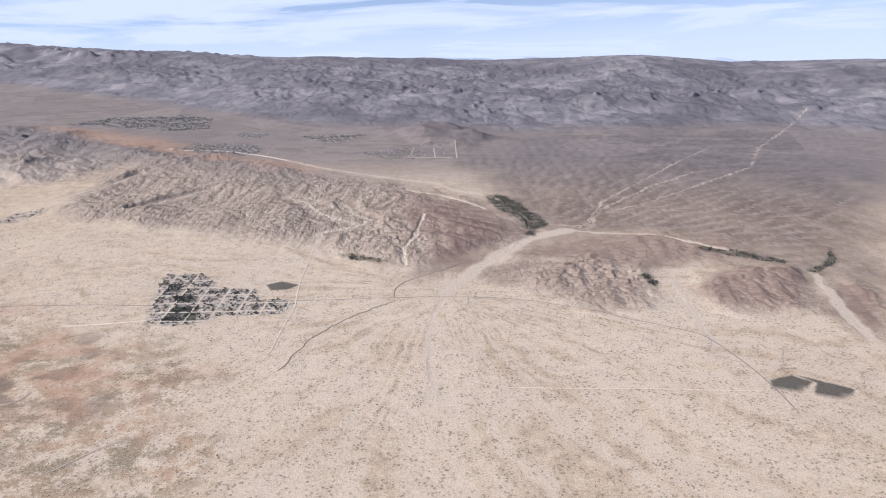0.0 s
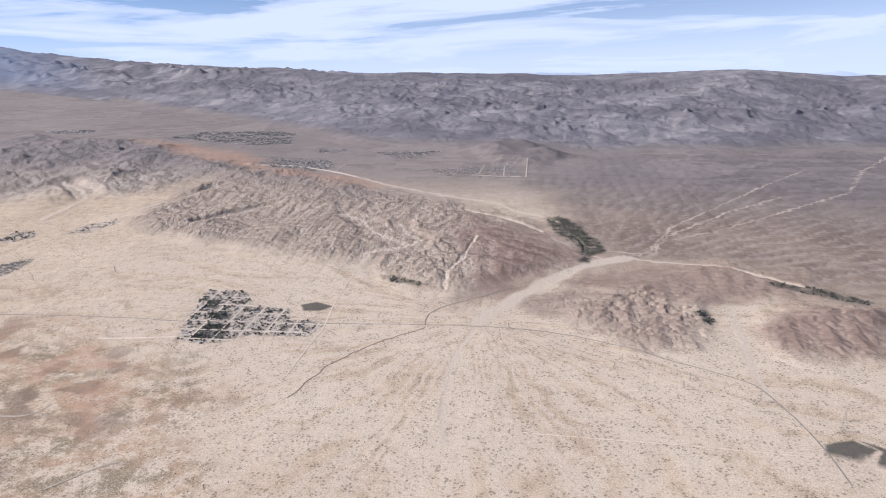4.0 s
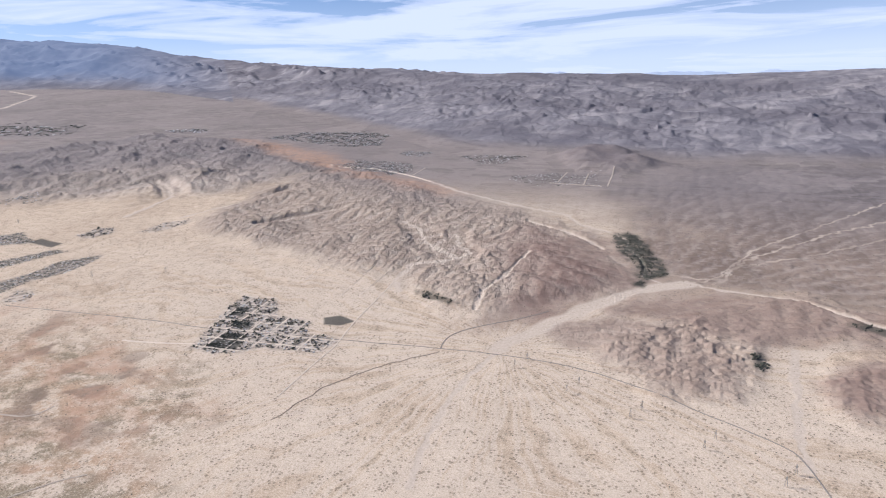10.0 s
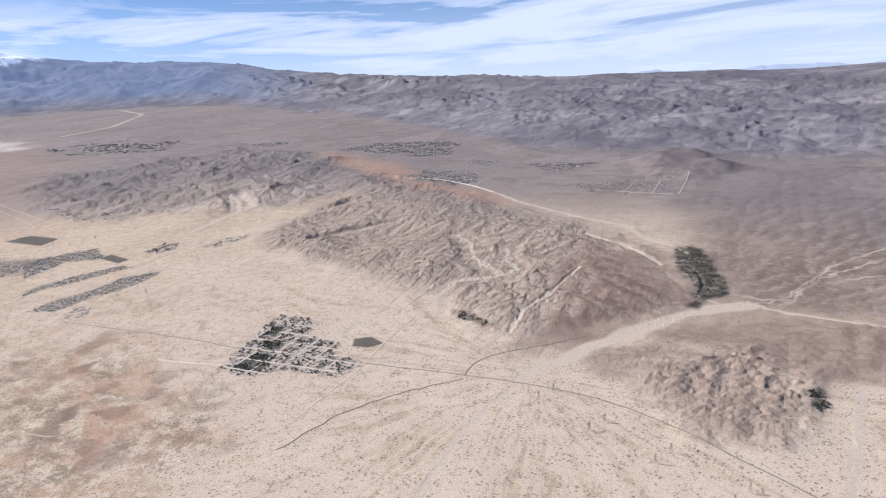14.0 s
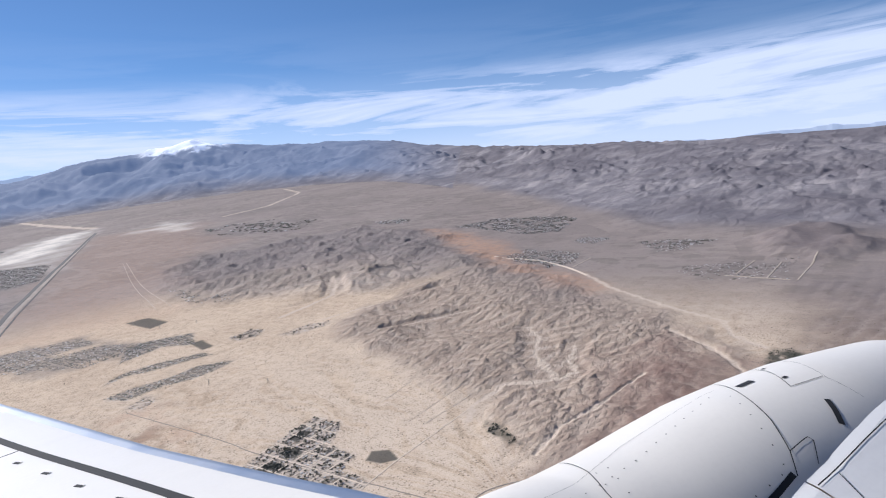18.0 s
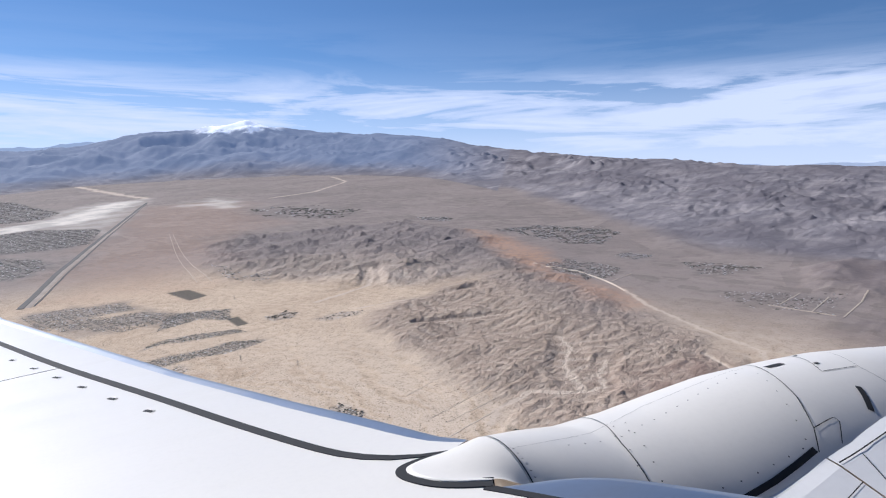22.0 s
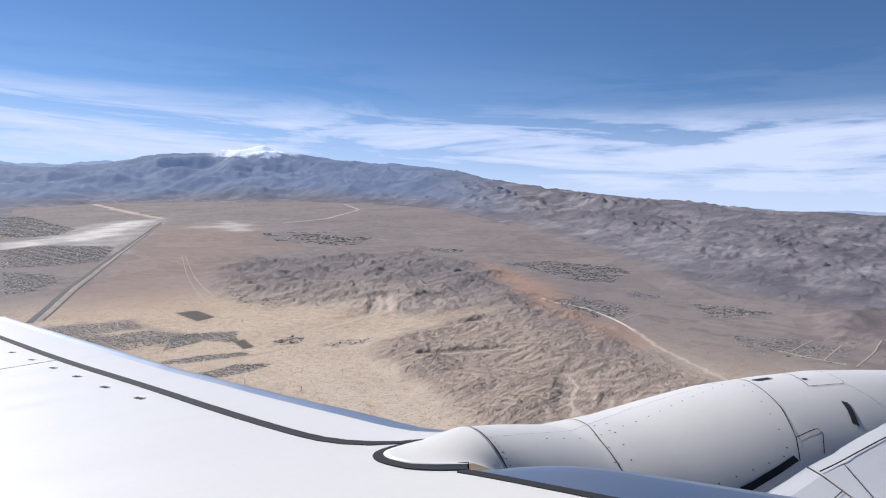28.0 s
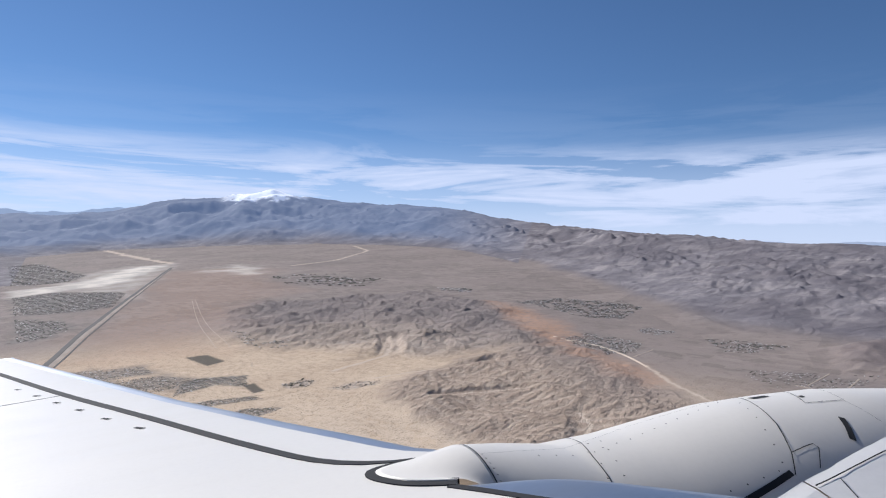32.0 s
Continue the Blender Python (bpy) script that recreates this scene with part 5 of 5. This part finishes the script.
def far_town(key, gap, size, seed, pale, label):
    spots, rng = scatter(key, gap, gap * 0.8, 0.34, seed, 0.8)
    if key[0] == "t":
        spots = spots[perlin(spots[:, 0] / (gap * 5), spots[:, 1] / (gap * 5), seed) > -0.18]
    else:
        # streets between the blocks
        spots = spots[(np.floor(spots[:, 0] / gap) % 6 > 0) & (np.floor(spots[:, 1] / gap) % 5 > 0)]
    verts, faces, mats = [], [], []
    for x, y, z in spots:
        a, b, h = size * rng.uniform(0.5, 1.2), size * rng.uniform(0.35, 0.7), size * rng.uniform(0.2, 0.4)
        # some plots are long dark hedges and orchards
        hedge = rng.rand() < 0.16
        if hedge:
            a, b, h = a * rng.uniform(1.6, 3.4), b * rng.uniform(0.7, 1.6), h * 0.6
        elif rng.rand() < 0.5:
            a, b = b, a
        o = len(verts)
        verts += [(x - a, y - b, z - 1), (x + a, y - b, z - 1), (x + a, y + b, z - 1), (x - a, y + b, z - 1), (x - a, y - b, z + h), (x + a, y - b, z + h), (x + a, y + b, z + h), (x - a, y + b, z + h)]
        faces += [(o + 4, o + 5, o + 6, o + 7), (o, o + 1, o + 5, o + 4), (o + 1, o + 2, o + 6, o + 5), (o + 2, o + 3, o + 7, o + 6), (o + 3, o, o + 4, o + 7)]
        mats += [0 if rng.rand() < pale and not hedge else 1 if hedge or rng.rand() < 0.6 else 2] * 5
    if not verts:
        return
    ob = mesh_object("far_houses", verts, faces, ROOF_PALE)
    ob.data.materials.append(LEAF)
    ob.data.materials.append(ROOF_DARK)
    ob.data.polygons.foreach_set("material_index", np.array(mats, np.int32))
    tagged(ob, label, "houses", kind="stuff")


far_town("park", 1.5, 0.26, 50, 0.6, "sheds, cars and low hedges between the mobile homes")
far_town("v_south", 1.05, 0.42, 45, 0.24, "dark desert village of small homes and trees")
far_town("v_mid", 1.05, 0.42, 46, 0.24, "dark desert village of small homes and trees")
far_town("v_north", 1.15, 0.46, 47, 0.24, "dark desert village of small homes and trees")
far_town("v_pale", 1.7, 0.5, 31, 0.42, "pale roofed housing tract on the desert plain")
far_town("v_west", 1.6, 0.5, 32, 0.22, "dense housing tract with dark trees")
far_town("lot_grey", 2.04, 0.5, 33, 0.4, "grey storage lot with small sheds")
far_town("c_a", 3.6, 1.1, 34, 0.2, "dense distant city blocks with dark trees")
far_town("c_b", 3.6, 1.1, 35, 0.2, "dense distant city blocks with dark trees")
far_town("c_c", 7.0, 1.8, 36, 0.2, "dense distant city blocks with dark trees")
far_town("t_a", 1.8, 0.62, 37, 0.4, "scattered valley town with dark gardens")
far_town("t_b", 1.9, 0.62, 38, 0.8, "bright white housing tract in the valley")
far_town("t_c", 2.5, 0.85, 39, 0.4, "scattered valley town below the mountains")
far_town("t_d", 2.4, 0.75, 40, 0.4, "scattered valley houses below the mountains")
far_town("t_e", 6.2832, 1.65, 41, 0.8, "bright distant sheds and roofs in the valley")
far_town("t_f", 3.4, 0.6, 42, 0.6, "sparse pale houses on a desert street grid")
far_town("t_g", 9.8736, 2.31, 43, 0.2, "dark distant town in the valley")
far_town("t_h", 3.0, 0.7, 44, 0.5, "scattered houses at the foot of sand hills")


# ---- power line towers ----
def tower_shape(tall):
    top = tagged(new("transmission_tower"), "grey steel lattice power line tower on the sand", "power tower", "towers of the power line")

    def bar(name, a, b, w):
        a, b = Vector(a), Vector(b)
        d = (b - a).normalized()
        s = d.cross(Vector((0.3, 0.9, 0.2))).normalized() * w
        q = d.cross(s).normalized() * w
        mesh_object(name, [a + s, a + q, a - s, a - q, b + s, b + q, b - s, b - q], [(0, 1, 5, 4), (1, 2, 6, 5), (2, 3, 7, 6), (3, 0, 4, 7), (3, 2, 1, 0), (4, 5, 6, 7)], STEEL, top)

    foot, neck, w = tall * 0.12, tall * 0.025, tall * 0.010
    for sx, sy in ((-1, -1), (1, -1), (1, 1), (-1, 1)):
        bar("leg", (sx * foot, sy * foot, -0.2), (sx * neck, sy * neck, tall), w)
        bar("brace", (sx * foot * 0.8, sy * foot * 0.8, tall * 0.2), (-sy * foot * 0.55, sx * foot * 0.55, tall * 0.45), w * 0.7)
    for z, half in ((0.68, 0.24), (0.82, 0.20), (0.95, 0.15)):
        bar("crossarm", (-half * tall, 0, tall * z), (half * tall, 0, tall * z), w * 1.3)
    return top


TOWER = tower_shape(3.4)
spots = [p for p in PLAN["pylons"]] + [(p[0] + 3.5, p[1] + 6.5) for p in PLAN["pylons"]] + list(PLAN["pylons_b"])
for k, (px, py) in enumerate(spots):
    m = pose(px, py, height(px, py)[0], 0, 0, 70)
    if k == 0:
        TOWER.matrix_basis = m
    else:
        copy_thing(TOWER, m)


# ---- scrub: small dark bushes, thick along the flood lanes ----
def build_scrub(count, seed):
    rng = np.random.RandomState(seed)
    r = 60 + 420 * rng.rand(count) ** 0.8
    a = np.radians(rng.uniform(-48, 62, count))
    x, y = 40 - r * np.sin(a), 40 + r * np.cos(a)
    z, m = survey(x, y)
    thick = np.clip(0.15 + 0.9 * m["lane"] + 0.35 * m["brush"] + 0.6 * smooth(0.1, 0.6, fbm(x / 30, y / 30, 77, 3)), 0, 1) * (1 - 0.85 * m["hills"]) * (1 - m["town"]) * (1 - m["grove"])
    ok = rng.rand(count) < thick
    x, y, z = x[ok], y[ok], z[ok]
    n = len(x)
    s = rng.gamma(2.2, 0.045, n).clip(0.04, 0.32) * (0.8 + r[ok] / 700)
    ang = rng.uniform(0, 6.28, n)[:, None] + np.arange(5)[None] * 1.2566
    ring = np.stack([x[:, None] + s[:, None] * np.cos(ang) * rng.uniform(0.7, 1.2, (n, 5)), y[:, None] + s[:, None] * np.sin(ang) * rng.uniform(0.7, 1.2, (n, 5)), np.repeat((z - 0.02)[:, None], 5, 1)], -1)
    tip = np.stack([x, y, z + s * 0.9], -1)[:, None]
    verts = np.concatenate([ring, tip], 1).reshape(-1, 3)
    o = (np.arange(n) * 6)[:, None]
    faces = np.concatenate([np.stack([o[:, 0] + k, o[:, 0] + (k + 1) % 5, o[:, 0] + 5], -1) for k in range(5)])
    tagged(mesh_object("scrub", verts, faces.tolist(), BRUSH), "small dark creosote bushes scattered over the sand", "bushes", kind="stuff")


build_scrub(90000, 9)


# ---- the aircraft: wing and engine beside the window (ahead, outboard, up, from the seat) ----
AIR = SEAT @ Matrix(((0.8776, -0.4735, -0.0746, 0), (0.1088, 0.0452, 0.9930, 0), (-0.4668, -0.8796, 0.0911, 0), (0, 0, 0, 1)))


def paint(name, colour, rough, metal, grime):
    mat, t, bsdf = material(name)
    where = t.nodes.new("ShaderNodeTexCoord").outputs["Object"]
    smear = noise_node(t, where, 1.1, 6, 0.6, (0.5, 2.0, 2.0))
    grain = noise_node(t, where, 24, 4, 0.6)
    base = mix_colour(t, times(t, step(t, smear, 0.5, 0.75), grime), colour, tuple(c * 0.72 for c in colour))
    base = mix_colour(t, times(t, step(t, grain, 0.45, 0.7), 0.06), base, tuple(c * 0.6 for c in colour))
    t.links.new(base, bsdf.inputs["Base Color"])
    r = step(t, smear, 0.2, 0.9)
    rr = node(t, "ShaderNodeMath", op="MULTIPLY_ADD")
    t.links.new(r, rr.inputs[0])
    rr.inputs[1].default_value, rr.inputs[2].default_value = 0.15, rough
    t.links.new(rr.outputs[0], bsdf.inputs["Roughness"])
    bsdf.inputs["Metallic"].default_value = metal
    return mat


WHITE = paint("white_aircraft_paint", (0.71, 0.675, 0.62), 0.30, 0.0, 0.12)
LEDGE = paint("white_cowl_paint", (0.78, 0.77, 0.76), 0.35, 0.0, 0.35)
POLISHED = paint("polished_aluminium", (0.56, 0.575, 0.60), 0.32, 1.0, 0.5)
SEAL = plain("black_rubber_seal", (0.014, 0.015, 0.019), 0.9, scale=6)

aircraft = tagged(new("airliner_wing_and_engine"), "white airliner wing with engine nacelle and polished leading edge", "aircraft")
aircraft.matrix_basis = AIR
SKIN = -1.5
SLAT_BACK = ((-2.10, 14.5), (-1.06, 10.84), (-0.37, 8.41), (0.34, 6.21), (0.71, 4.98), (0.99, 4.14), (1.12, 3.82), (1.27, 3.62), (1.43, 3.49), (1.61, 3.42))
EDGE_O, EDGE_F = (3.2, 3.42, 3.5, 3.7, 4.25, 5.03, 6.89, 14.5), (1.9, 1.84, 1.80, 1.68, 1.51, 1.24, 0.65, -1.41)
NOTCH = ((1.61, 3.42), (1.45, 3.43), (1.31, 3.41), (1.27, 3.35), (1.29, 3.24), (1.38, 3.07), (1.58, 2.92))
ROOT_BACK = ((1.52, 2.90), (1.60, 2.76), (1.78, 2.40), (2.00, 1.95), (2.30, 1.35), (2.60, 0.75))
ROOT_EDGE = ((1.60, 2.86), (1.82, 2.78), (2.06, 2.60), (2.26, 2.25), (2.60, 1.60), (2.95, 0.95))


def fine_line(points, n):
    p = rounded(points, 3)
    s = np.concatenate([[0], np.cumsum(np.hypot(*np.diff(p, axis=0).T))])
    at = np.linspace(0, s[-1], n)
    return np.stack([np.interp(at, s, p[:, 0]), np.interp(at, s, p[:, 1])], -1)


def slab(name, outline, top, thick, mat, label=""):
    bm = bmesh.new()
    vs = [bm.verts.new((f, o, top)) for f, o in outline]
    face = bm.faces.new(vs)
    got = bmesh.ops.extrude_face_region(bm, geom=[face])
    for v in got["geom"]:
        if isinstance(v, bmesh.types.BMVert):
            v.co.z -= thick
    return part(name, bm, mat, aircraft, label)


def nose_strip(name, back, edge, a, b, mat, label="", depth=0.22):
    """The part of a rounded leading edge between the shares a and b of its way round from the back of its top."""
    n = len(back)
    rounds = []
    for v in np.linspace(a, b, 10):
        if v <= 1:
            w, drop = v, -0.012 * v ** 2
        else:
            k = (v - 1) * math.pi / 2
            w, drop = 1 + 0.06 * math.sin(k * 2), -0.012 - depth * (1 - math.cos(k))
        rounds.append(np.concatenate([back + (edge - back) * w, np.full((n, 1), SKIN + drop)], 1))
    verts = np.concatenate(rounds)
    faces = [(j * n + i, j * n + i + 1, (j + 1) * n + i + 1, (j + 1) * n + i) for j in range(len(rounds) - 1) for i in range(n - 1)]
    ob = mesh_object(name, verts, faces, mat, aircraft, label, True)
    return ob


def ribbon(name, points, width, lift, mat, label=""):
    p = np.array(points, float)
    d = np.gradient(p, axis=0)
    d /= np.linalg.norm(d, axis=1, keepdims=True) + 1e-9
    w = np.array(width) if np.ndim(width) else np.full(len(p), width)
    side = np.stack([-d[:, 1], d[:, 0]], -1) * w[:, None] / 2
    n = len(p)
    verts = [(*(q + s), SKIN + lift) for q, s in zip(p, side)] + [(*(q - s), SKIN + lift) for q, s in zip(p, side)]
    verts += [(x, y, SKIN - 0.05) for x, y, _ in verts]
    faces = []
    for i in range(n - 1):
        faces += [(i, n + i, n + i + 1, i + 1), (2 * n + i, i, i + 1, 2 * n + i + 1), (n + i, 3 * n + i, 3 * n + i + 1, n + i + 1)]
    return mesh_object(name, verts, faces, mat, aircraft, label)


back = fine_line(SLAT_BACK, 70)
lead = np.stack([np.interp(np.maximum(back[:, 1] + 0.10, 3.42), EDGE_O, EDGE_F), np.maximum(back[:, 1] + 0.10, 3.42)], -1)
notch, root = fine_line(NOTCH, 30), fine_line(ROOT_BACK, 24)
slab("wing_skin", [tuple(p) for p in back] + [tuple(p) for p in notch] + [tuple(p) for p in root] + [(1.2, 0.4), (-3.4, 0.4), (-6.4, 14.5)], SKIN, 0.25, WHITE)
nose_strip("slat", back, lead, 0.0, 0.78, WHITE)
nose_strip("leading_edge", back, lead, 0.78, 2.0, POLISHED, "polished aluminium leading edge")
nose_strip("inboard_leading_edge", root, fine_line(ROOT_EDGE, 24), 0.0, 2.0, POLISHED, "polished aluminium leading edge")
ribbon("slat_seal", back, np.interp(back[:, 1], (3.42, 3.6, 5, 9, 14), (0.025, 0.065, 0.075, 0.085, 0.085)), 0.005, SEAL, "black rubber seal strip")
ribbon("pylon_seal", notch, np.interp(np.arange(30), (0, 10, 30), (0.02, 0.08, 0.10)), 0.007, SEAL, "black rubber seal strip")
ribbon("root_seal", root, 0.05, 0.005, SEAL, "black rubber seal strip")
ribbon("panel_line", [(-0.40, 8.45), (-0.86, 8.41), (-3.0, 8.2)], 0.012, 0.003, SEAL)
for f, o in ((-0.91, 9.57), (-0.66, 8.74), (-0.43, 7.97), (-0.21, 7.26), (0.01, 6.53), (0.24, 5.85)):
    ribbon("vent", [(f - 0.025, o + 0.05), (f, o), (f + 0.025, o - 0.05)], 0.035, 0.004, SEAL, "small dark drain vent")
    slab("vent_lip", [(f + 0.02, o + 0.05), (f + 0.035, o + 0.04), (f + 0.045, o - 0.04), (f + 0.03, o - 0.05)], SKIN + 0.008, 0.03, WHITE)

# the nacelle: stations ahead of the seat, with centre, radius and height of the top
ST = (1.30, 1.55, 1.80, 2.10, 2.50, 3.00, 3.50, 4.00, 4.60, 5.20, 5.90, 6.50, 6.90)
ST_O = (3.22, 3.22, 3.24, 3.26, 3.30, 3.30, 3.30, 3.30, 3.30, 3.30, 3.30, 3.30, 3.30)
ST_R = (0.10, 0.26, 0.42, 0.68, 0.95, 1.05, 1.09, 1.10, 1.10, 1.08, 1.03, 0.96, 0.88)
ST_TOP = (-1.453, -1.428, -1.432, -1.497, -1.602, -1.633, -1.626, -1.624, -1.671, -1.734, -1.855, -1.965, -2.093)


def cowl(f, a, lift=0.0):
    """A place on the nacelle: f ahead, turned a from the top towards the cabin."""
    o, r, top = np.interp(f, ST, ST_O), np.interp(f, ST, ST_R), np.interp(f, ST, ST_TOP)
    return (f, o - (r + lift) * math.sin(a), top - r + (r + lift) * math.cos(a))


def cowl_piece(name, f0, f1, n, mat, label=""):
    fs, m = np.linspace(f0, f1, n), 96
    verts = [cowl(f, 2 * math.pi * k / m) for f in fs for k in range(m)]
    faces = [(j * m + k, j * m + (k + 1) % m, (j + 1) * m + (k + 1) % m, (j + 1) * m + k) for j in range(n - 1) for k in range(m)]
    faces.append(tuple(range(m)))
    return mesh_object(name, verts, faces, mat, aircraft, label, True)


cowl_piece("nacelle", 1.79, 6.9, 120, WHITE)


def pylon_fairing():
    """The flat tongue over the wing that swells into the nacelle."""
    rim = notch * 0.95 + np.array([1.62, 3.18]) * 0.05
    arc = np.array([cowl(1.80, a, 0.001) for a in np.linspace(-0.46, 0.86, len(rim))])
    rows = []
    for v in np.linspace(0, 1, 14):
        row = np.concatenate([rim, np.full((len(rim), 1), SKIN + 0.012)], 1) * (1 - v) + arc * v
        w = v * v * (3 - 2 * v)
        row[:, 2] = (SKIN + 0.012) * (1 - w) + arc[:, 2] * w
        rows.append(row)
    low = rows[0].copy()
    low[:, 2] -= 0.1
    rows.insert(0, low)
    n = len(rim)
    mesh_object("pylon_fairing", np.concatenate(rows), [(j * n + i, (j + 1) * n + i, (j + 1) * n + i + 1, j * n + i + 1) for j in range(len(rows) - 1) for i in range(n - 1)], WHITE, aircraft, "", True)


pylon_fairing()


def cowl_line(name, points, width, mat=SEAL, lift=0.004, label="", parent=None):
    """A dark joint or mark that follows the nacelle's skin."""
    p = along(points, 0.03)
    d = np.gradient(p, axis=0)
    r = 1.05
    size = np.hypot(d[:, 0], d[:, 1] * r) + 1e-9
    sf, sa = -d[:, 1] * r / size * width / 2, d[:, 0] / size * width / 2 / r
    n = len(p)
    verts = [cowl(q[0] + a, q[1] + b, lift) for q, a, b in zip(p, sf, sa)] + [cowl(q[0] - a, q[1] - b, lift) for q, a, b in zip(p, sf, sa)]
    return mesh_object(name, verts, [(i, n + i, n + i + 1, i + 1) for i in range(n - 1)], mat, aircraft, label)


cowl_line("joint", ((1.815, -0.5), (1.815, 0.24), (1.815, 0.85)), 0.007)
cowl_line("joint", ((2.75, -0.4), (2.66, 0.0), (2.57, 0.24), (2.49, 0.60), (2.45, 0.8)), 0.006)
cowl_line("joint", ((4.45, -0.4), (4.28, -0.1), (4.16, 0.09), (4.0, 0.36), (3.84, 0.58), (3.71, 0.71)), 0.007)
cowl_line("joint", ((1.79, 0.29), (2.10, 0.17), (3.06, -0.11), (4.21, -0.17)), 0.002)
cowl_line("joint", ((4.99, -0.45), (4.75, -0.05), (4.56, 0.19), (4.94, 0.22)), 0.006)
cowl_line("joint", ((5.22, -0.3), (5.12, -0.06), (4.94, 0.25), (4.92, 0.51)), 0.003)
cowl_line("joint", ((3.84, 0.58), (4.07, 0.565), (4.08, 0.60), (3.93, 0.72)), 0.006)
cowl_line("slot", ((4.32, -0.06), (4.50, -0.06)), 0.055, label="dark intake slot")
cowl_line("slot", ((4.61, 0.41), (4.54, 0.50), (4.44, 0.60)), 0.045, label="dark vent slot")
cowl_line("latch", ((4.68, 0.07), (4.73, 0.07)), 0.03)
cowl_line("latch", ((4.87, -0.21), (4.92, -0.21)), 0.03)
for line in (((1.84, 0.30), (1.84, 0.75)), ((2.68, 0.05), (2.40, 0.72)), ((2.78, 0.05), (2.52, 0.72)), ((4.10, 0.02), (3.70, 0.62)), ((2.2, 0.24), (4.0, -0.08)), ((2.9, 0.70), (3.62, 0.66))):
    for q in along(line, 0.13 if line[0][0] > 1.9 else 0.09):
        f, a = q
        w = 0.006
        mesh_object("rivet", [cowl(f + w * math.cos(k * 1.047), a + w / 1.05 * math.sin(k * 1.047), 0.005) for k in range(6)] + [cowl(f, a, 0.008)],
                    [(k, (k + 1) % 6, 6) for k in range(6)], SEAL, aircraft)
# the dark gap below the rear cowl, and the ledge under it
cowl_line("cowl_gap", ((2.5, 0.82), (3.25, 0.755), (3.70, 0.69)), 0.04, label="black gap below the cowl")


def ledge(name, f0, f1, n, a0, a1, inward, down, mat):
    fs = np.linspace(f0, f1, n)
    rows = []
    for f in fs:
        a = np.interp(f, (2.5, 3.25, 3.70, 3.96, 4.46, 4.89, 6.5), (0.84, 0.78, 0.72, 0.70, 0.62, 0.56, 0.40))
        x, o, u = cowl(f, a, 0.0)
        rows.append([(x, o + 0.03, u - 0.01), (x, o - inward * a0, u - down * a0), (x, o - inward * a1, u - down * a1), (x, o - inward * a1, u - down * a1 - 0.1)])
    verts = [v for r in rows for v in r]
    faces = [(4 * i + k, 4 * i + k + 1, 4 * i + 5 + k, 4 * i + 4 + k) for i in range(n - 1) for k in range(3)]
    return mesh_object(name, verts, faces, mat, aircraft)


ledge("lower_cowl", 2.3, 3.72, 12, 0.12, 0.9, 1.0, 0.42, LEDGE)
ledge("lower_cowl", 3.735, 6.5, 16, 0.12, 0.9, 1.0, 0.42, LEDGE)


def ledge_line(f0, w0, f1, w1, width):
    """A black joint across the lower cowl."""
    rows = []
    for v in np.linspace(0, 1, 12):
        f, w = f0 + (f1 - f0) * v, w0 + (w1 - w0) * v
        a = np.interp(f, (2.5, 3.25, 3.70, 3.96, 4.46, 4.89, 6.5), (0.84, 0.78, 0.72, 0.70, 0.62, 0.56, 0.40))
        x, o, u = cowl(f, a, 0.0)
        rows.append((x, o - w, u - 0.42 * w + 0.006))
    p = np.array(rows)
    d = np.gradient(p, axis=0)
    side = np.stack([-d[:, 1], d[:, 0], 0.42 * -d[:, 0]], -1)
    side *= width / 2 / (np.linalg.norm(side, axis=1, keepdims=True) + 1e-9)
    side[:, 2] = 0.42 * side[:, 1]
    n = len(p)
    mesh_object("ledge_joint", np.concatenate([p + side, p - side]), [(i, n + i, n + i + 1, i + 1) for i in range(n - 1)], SEAL, aircraft)


ledge_line(2.7, 0.30, 3.72, 0.25, 0.006)
ledge_line(3.74, 0.10, 5.2, 0.16, 0.009)
ledge_line(3.95, 0.13, 3.75, 0.55, 0.007)


# unseen cabin side behind the window, closed and plain, added to block sky light
def build_fuselage_occluder():
    n, m = 24, 64
    verts = []
    for f in np.linspace(-11, 12, n):
        verts += [(f, -2.38 + 1.88 * math.cos(2 * math.pi * k / m), -0.55 + 2.0 * math.sin(2 * math.pi * k / m)) for k in range(m)]
    faces = [(j * m + k, j * m + (k + 1) % m, (j + 1) * m + (k + 1) % m, (j + 1) * m + k) for j in range(n - 1) for k in range(m)]
    faces += [tuple(range(m)), tuple((n - 1) * m + k for k in range(m))]
    mesh_object("fuselage_wall", verts, faces, OCCLUDER_DARK, aircraft, "", True)


# near-black tone chosen so the nacelle's inboard side stays dark
OCCLUDER_DARK = paint("occluder_dark", (0.12, 0.13, 0.15), 0.4, 0.0, 0.3)
build_fuselage_occluder()
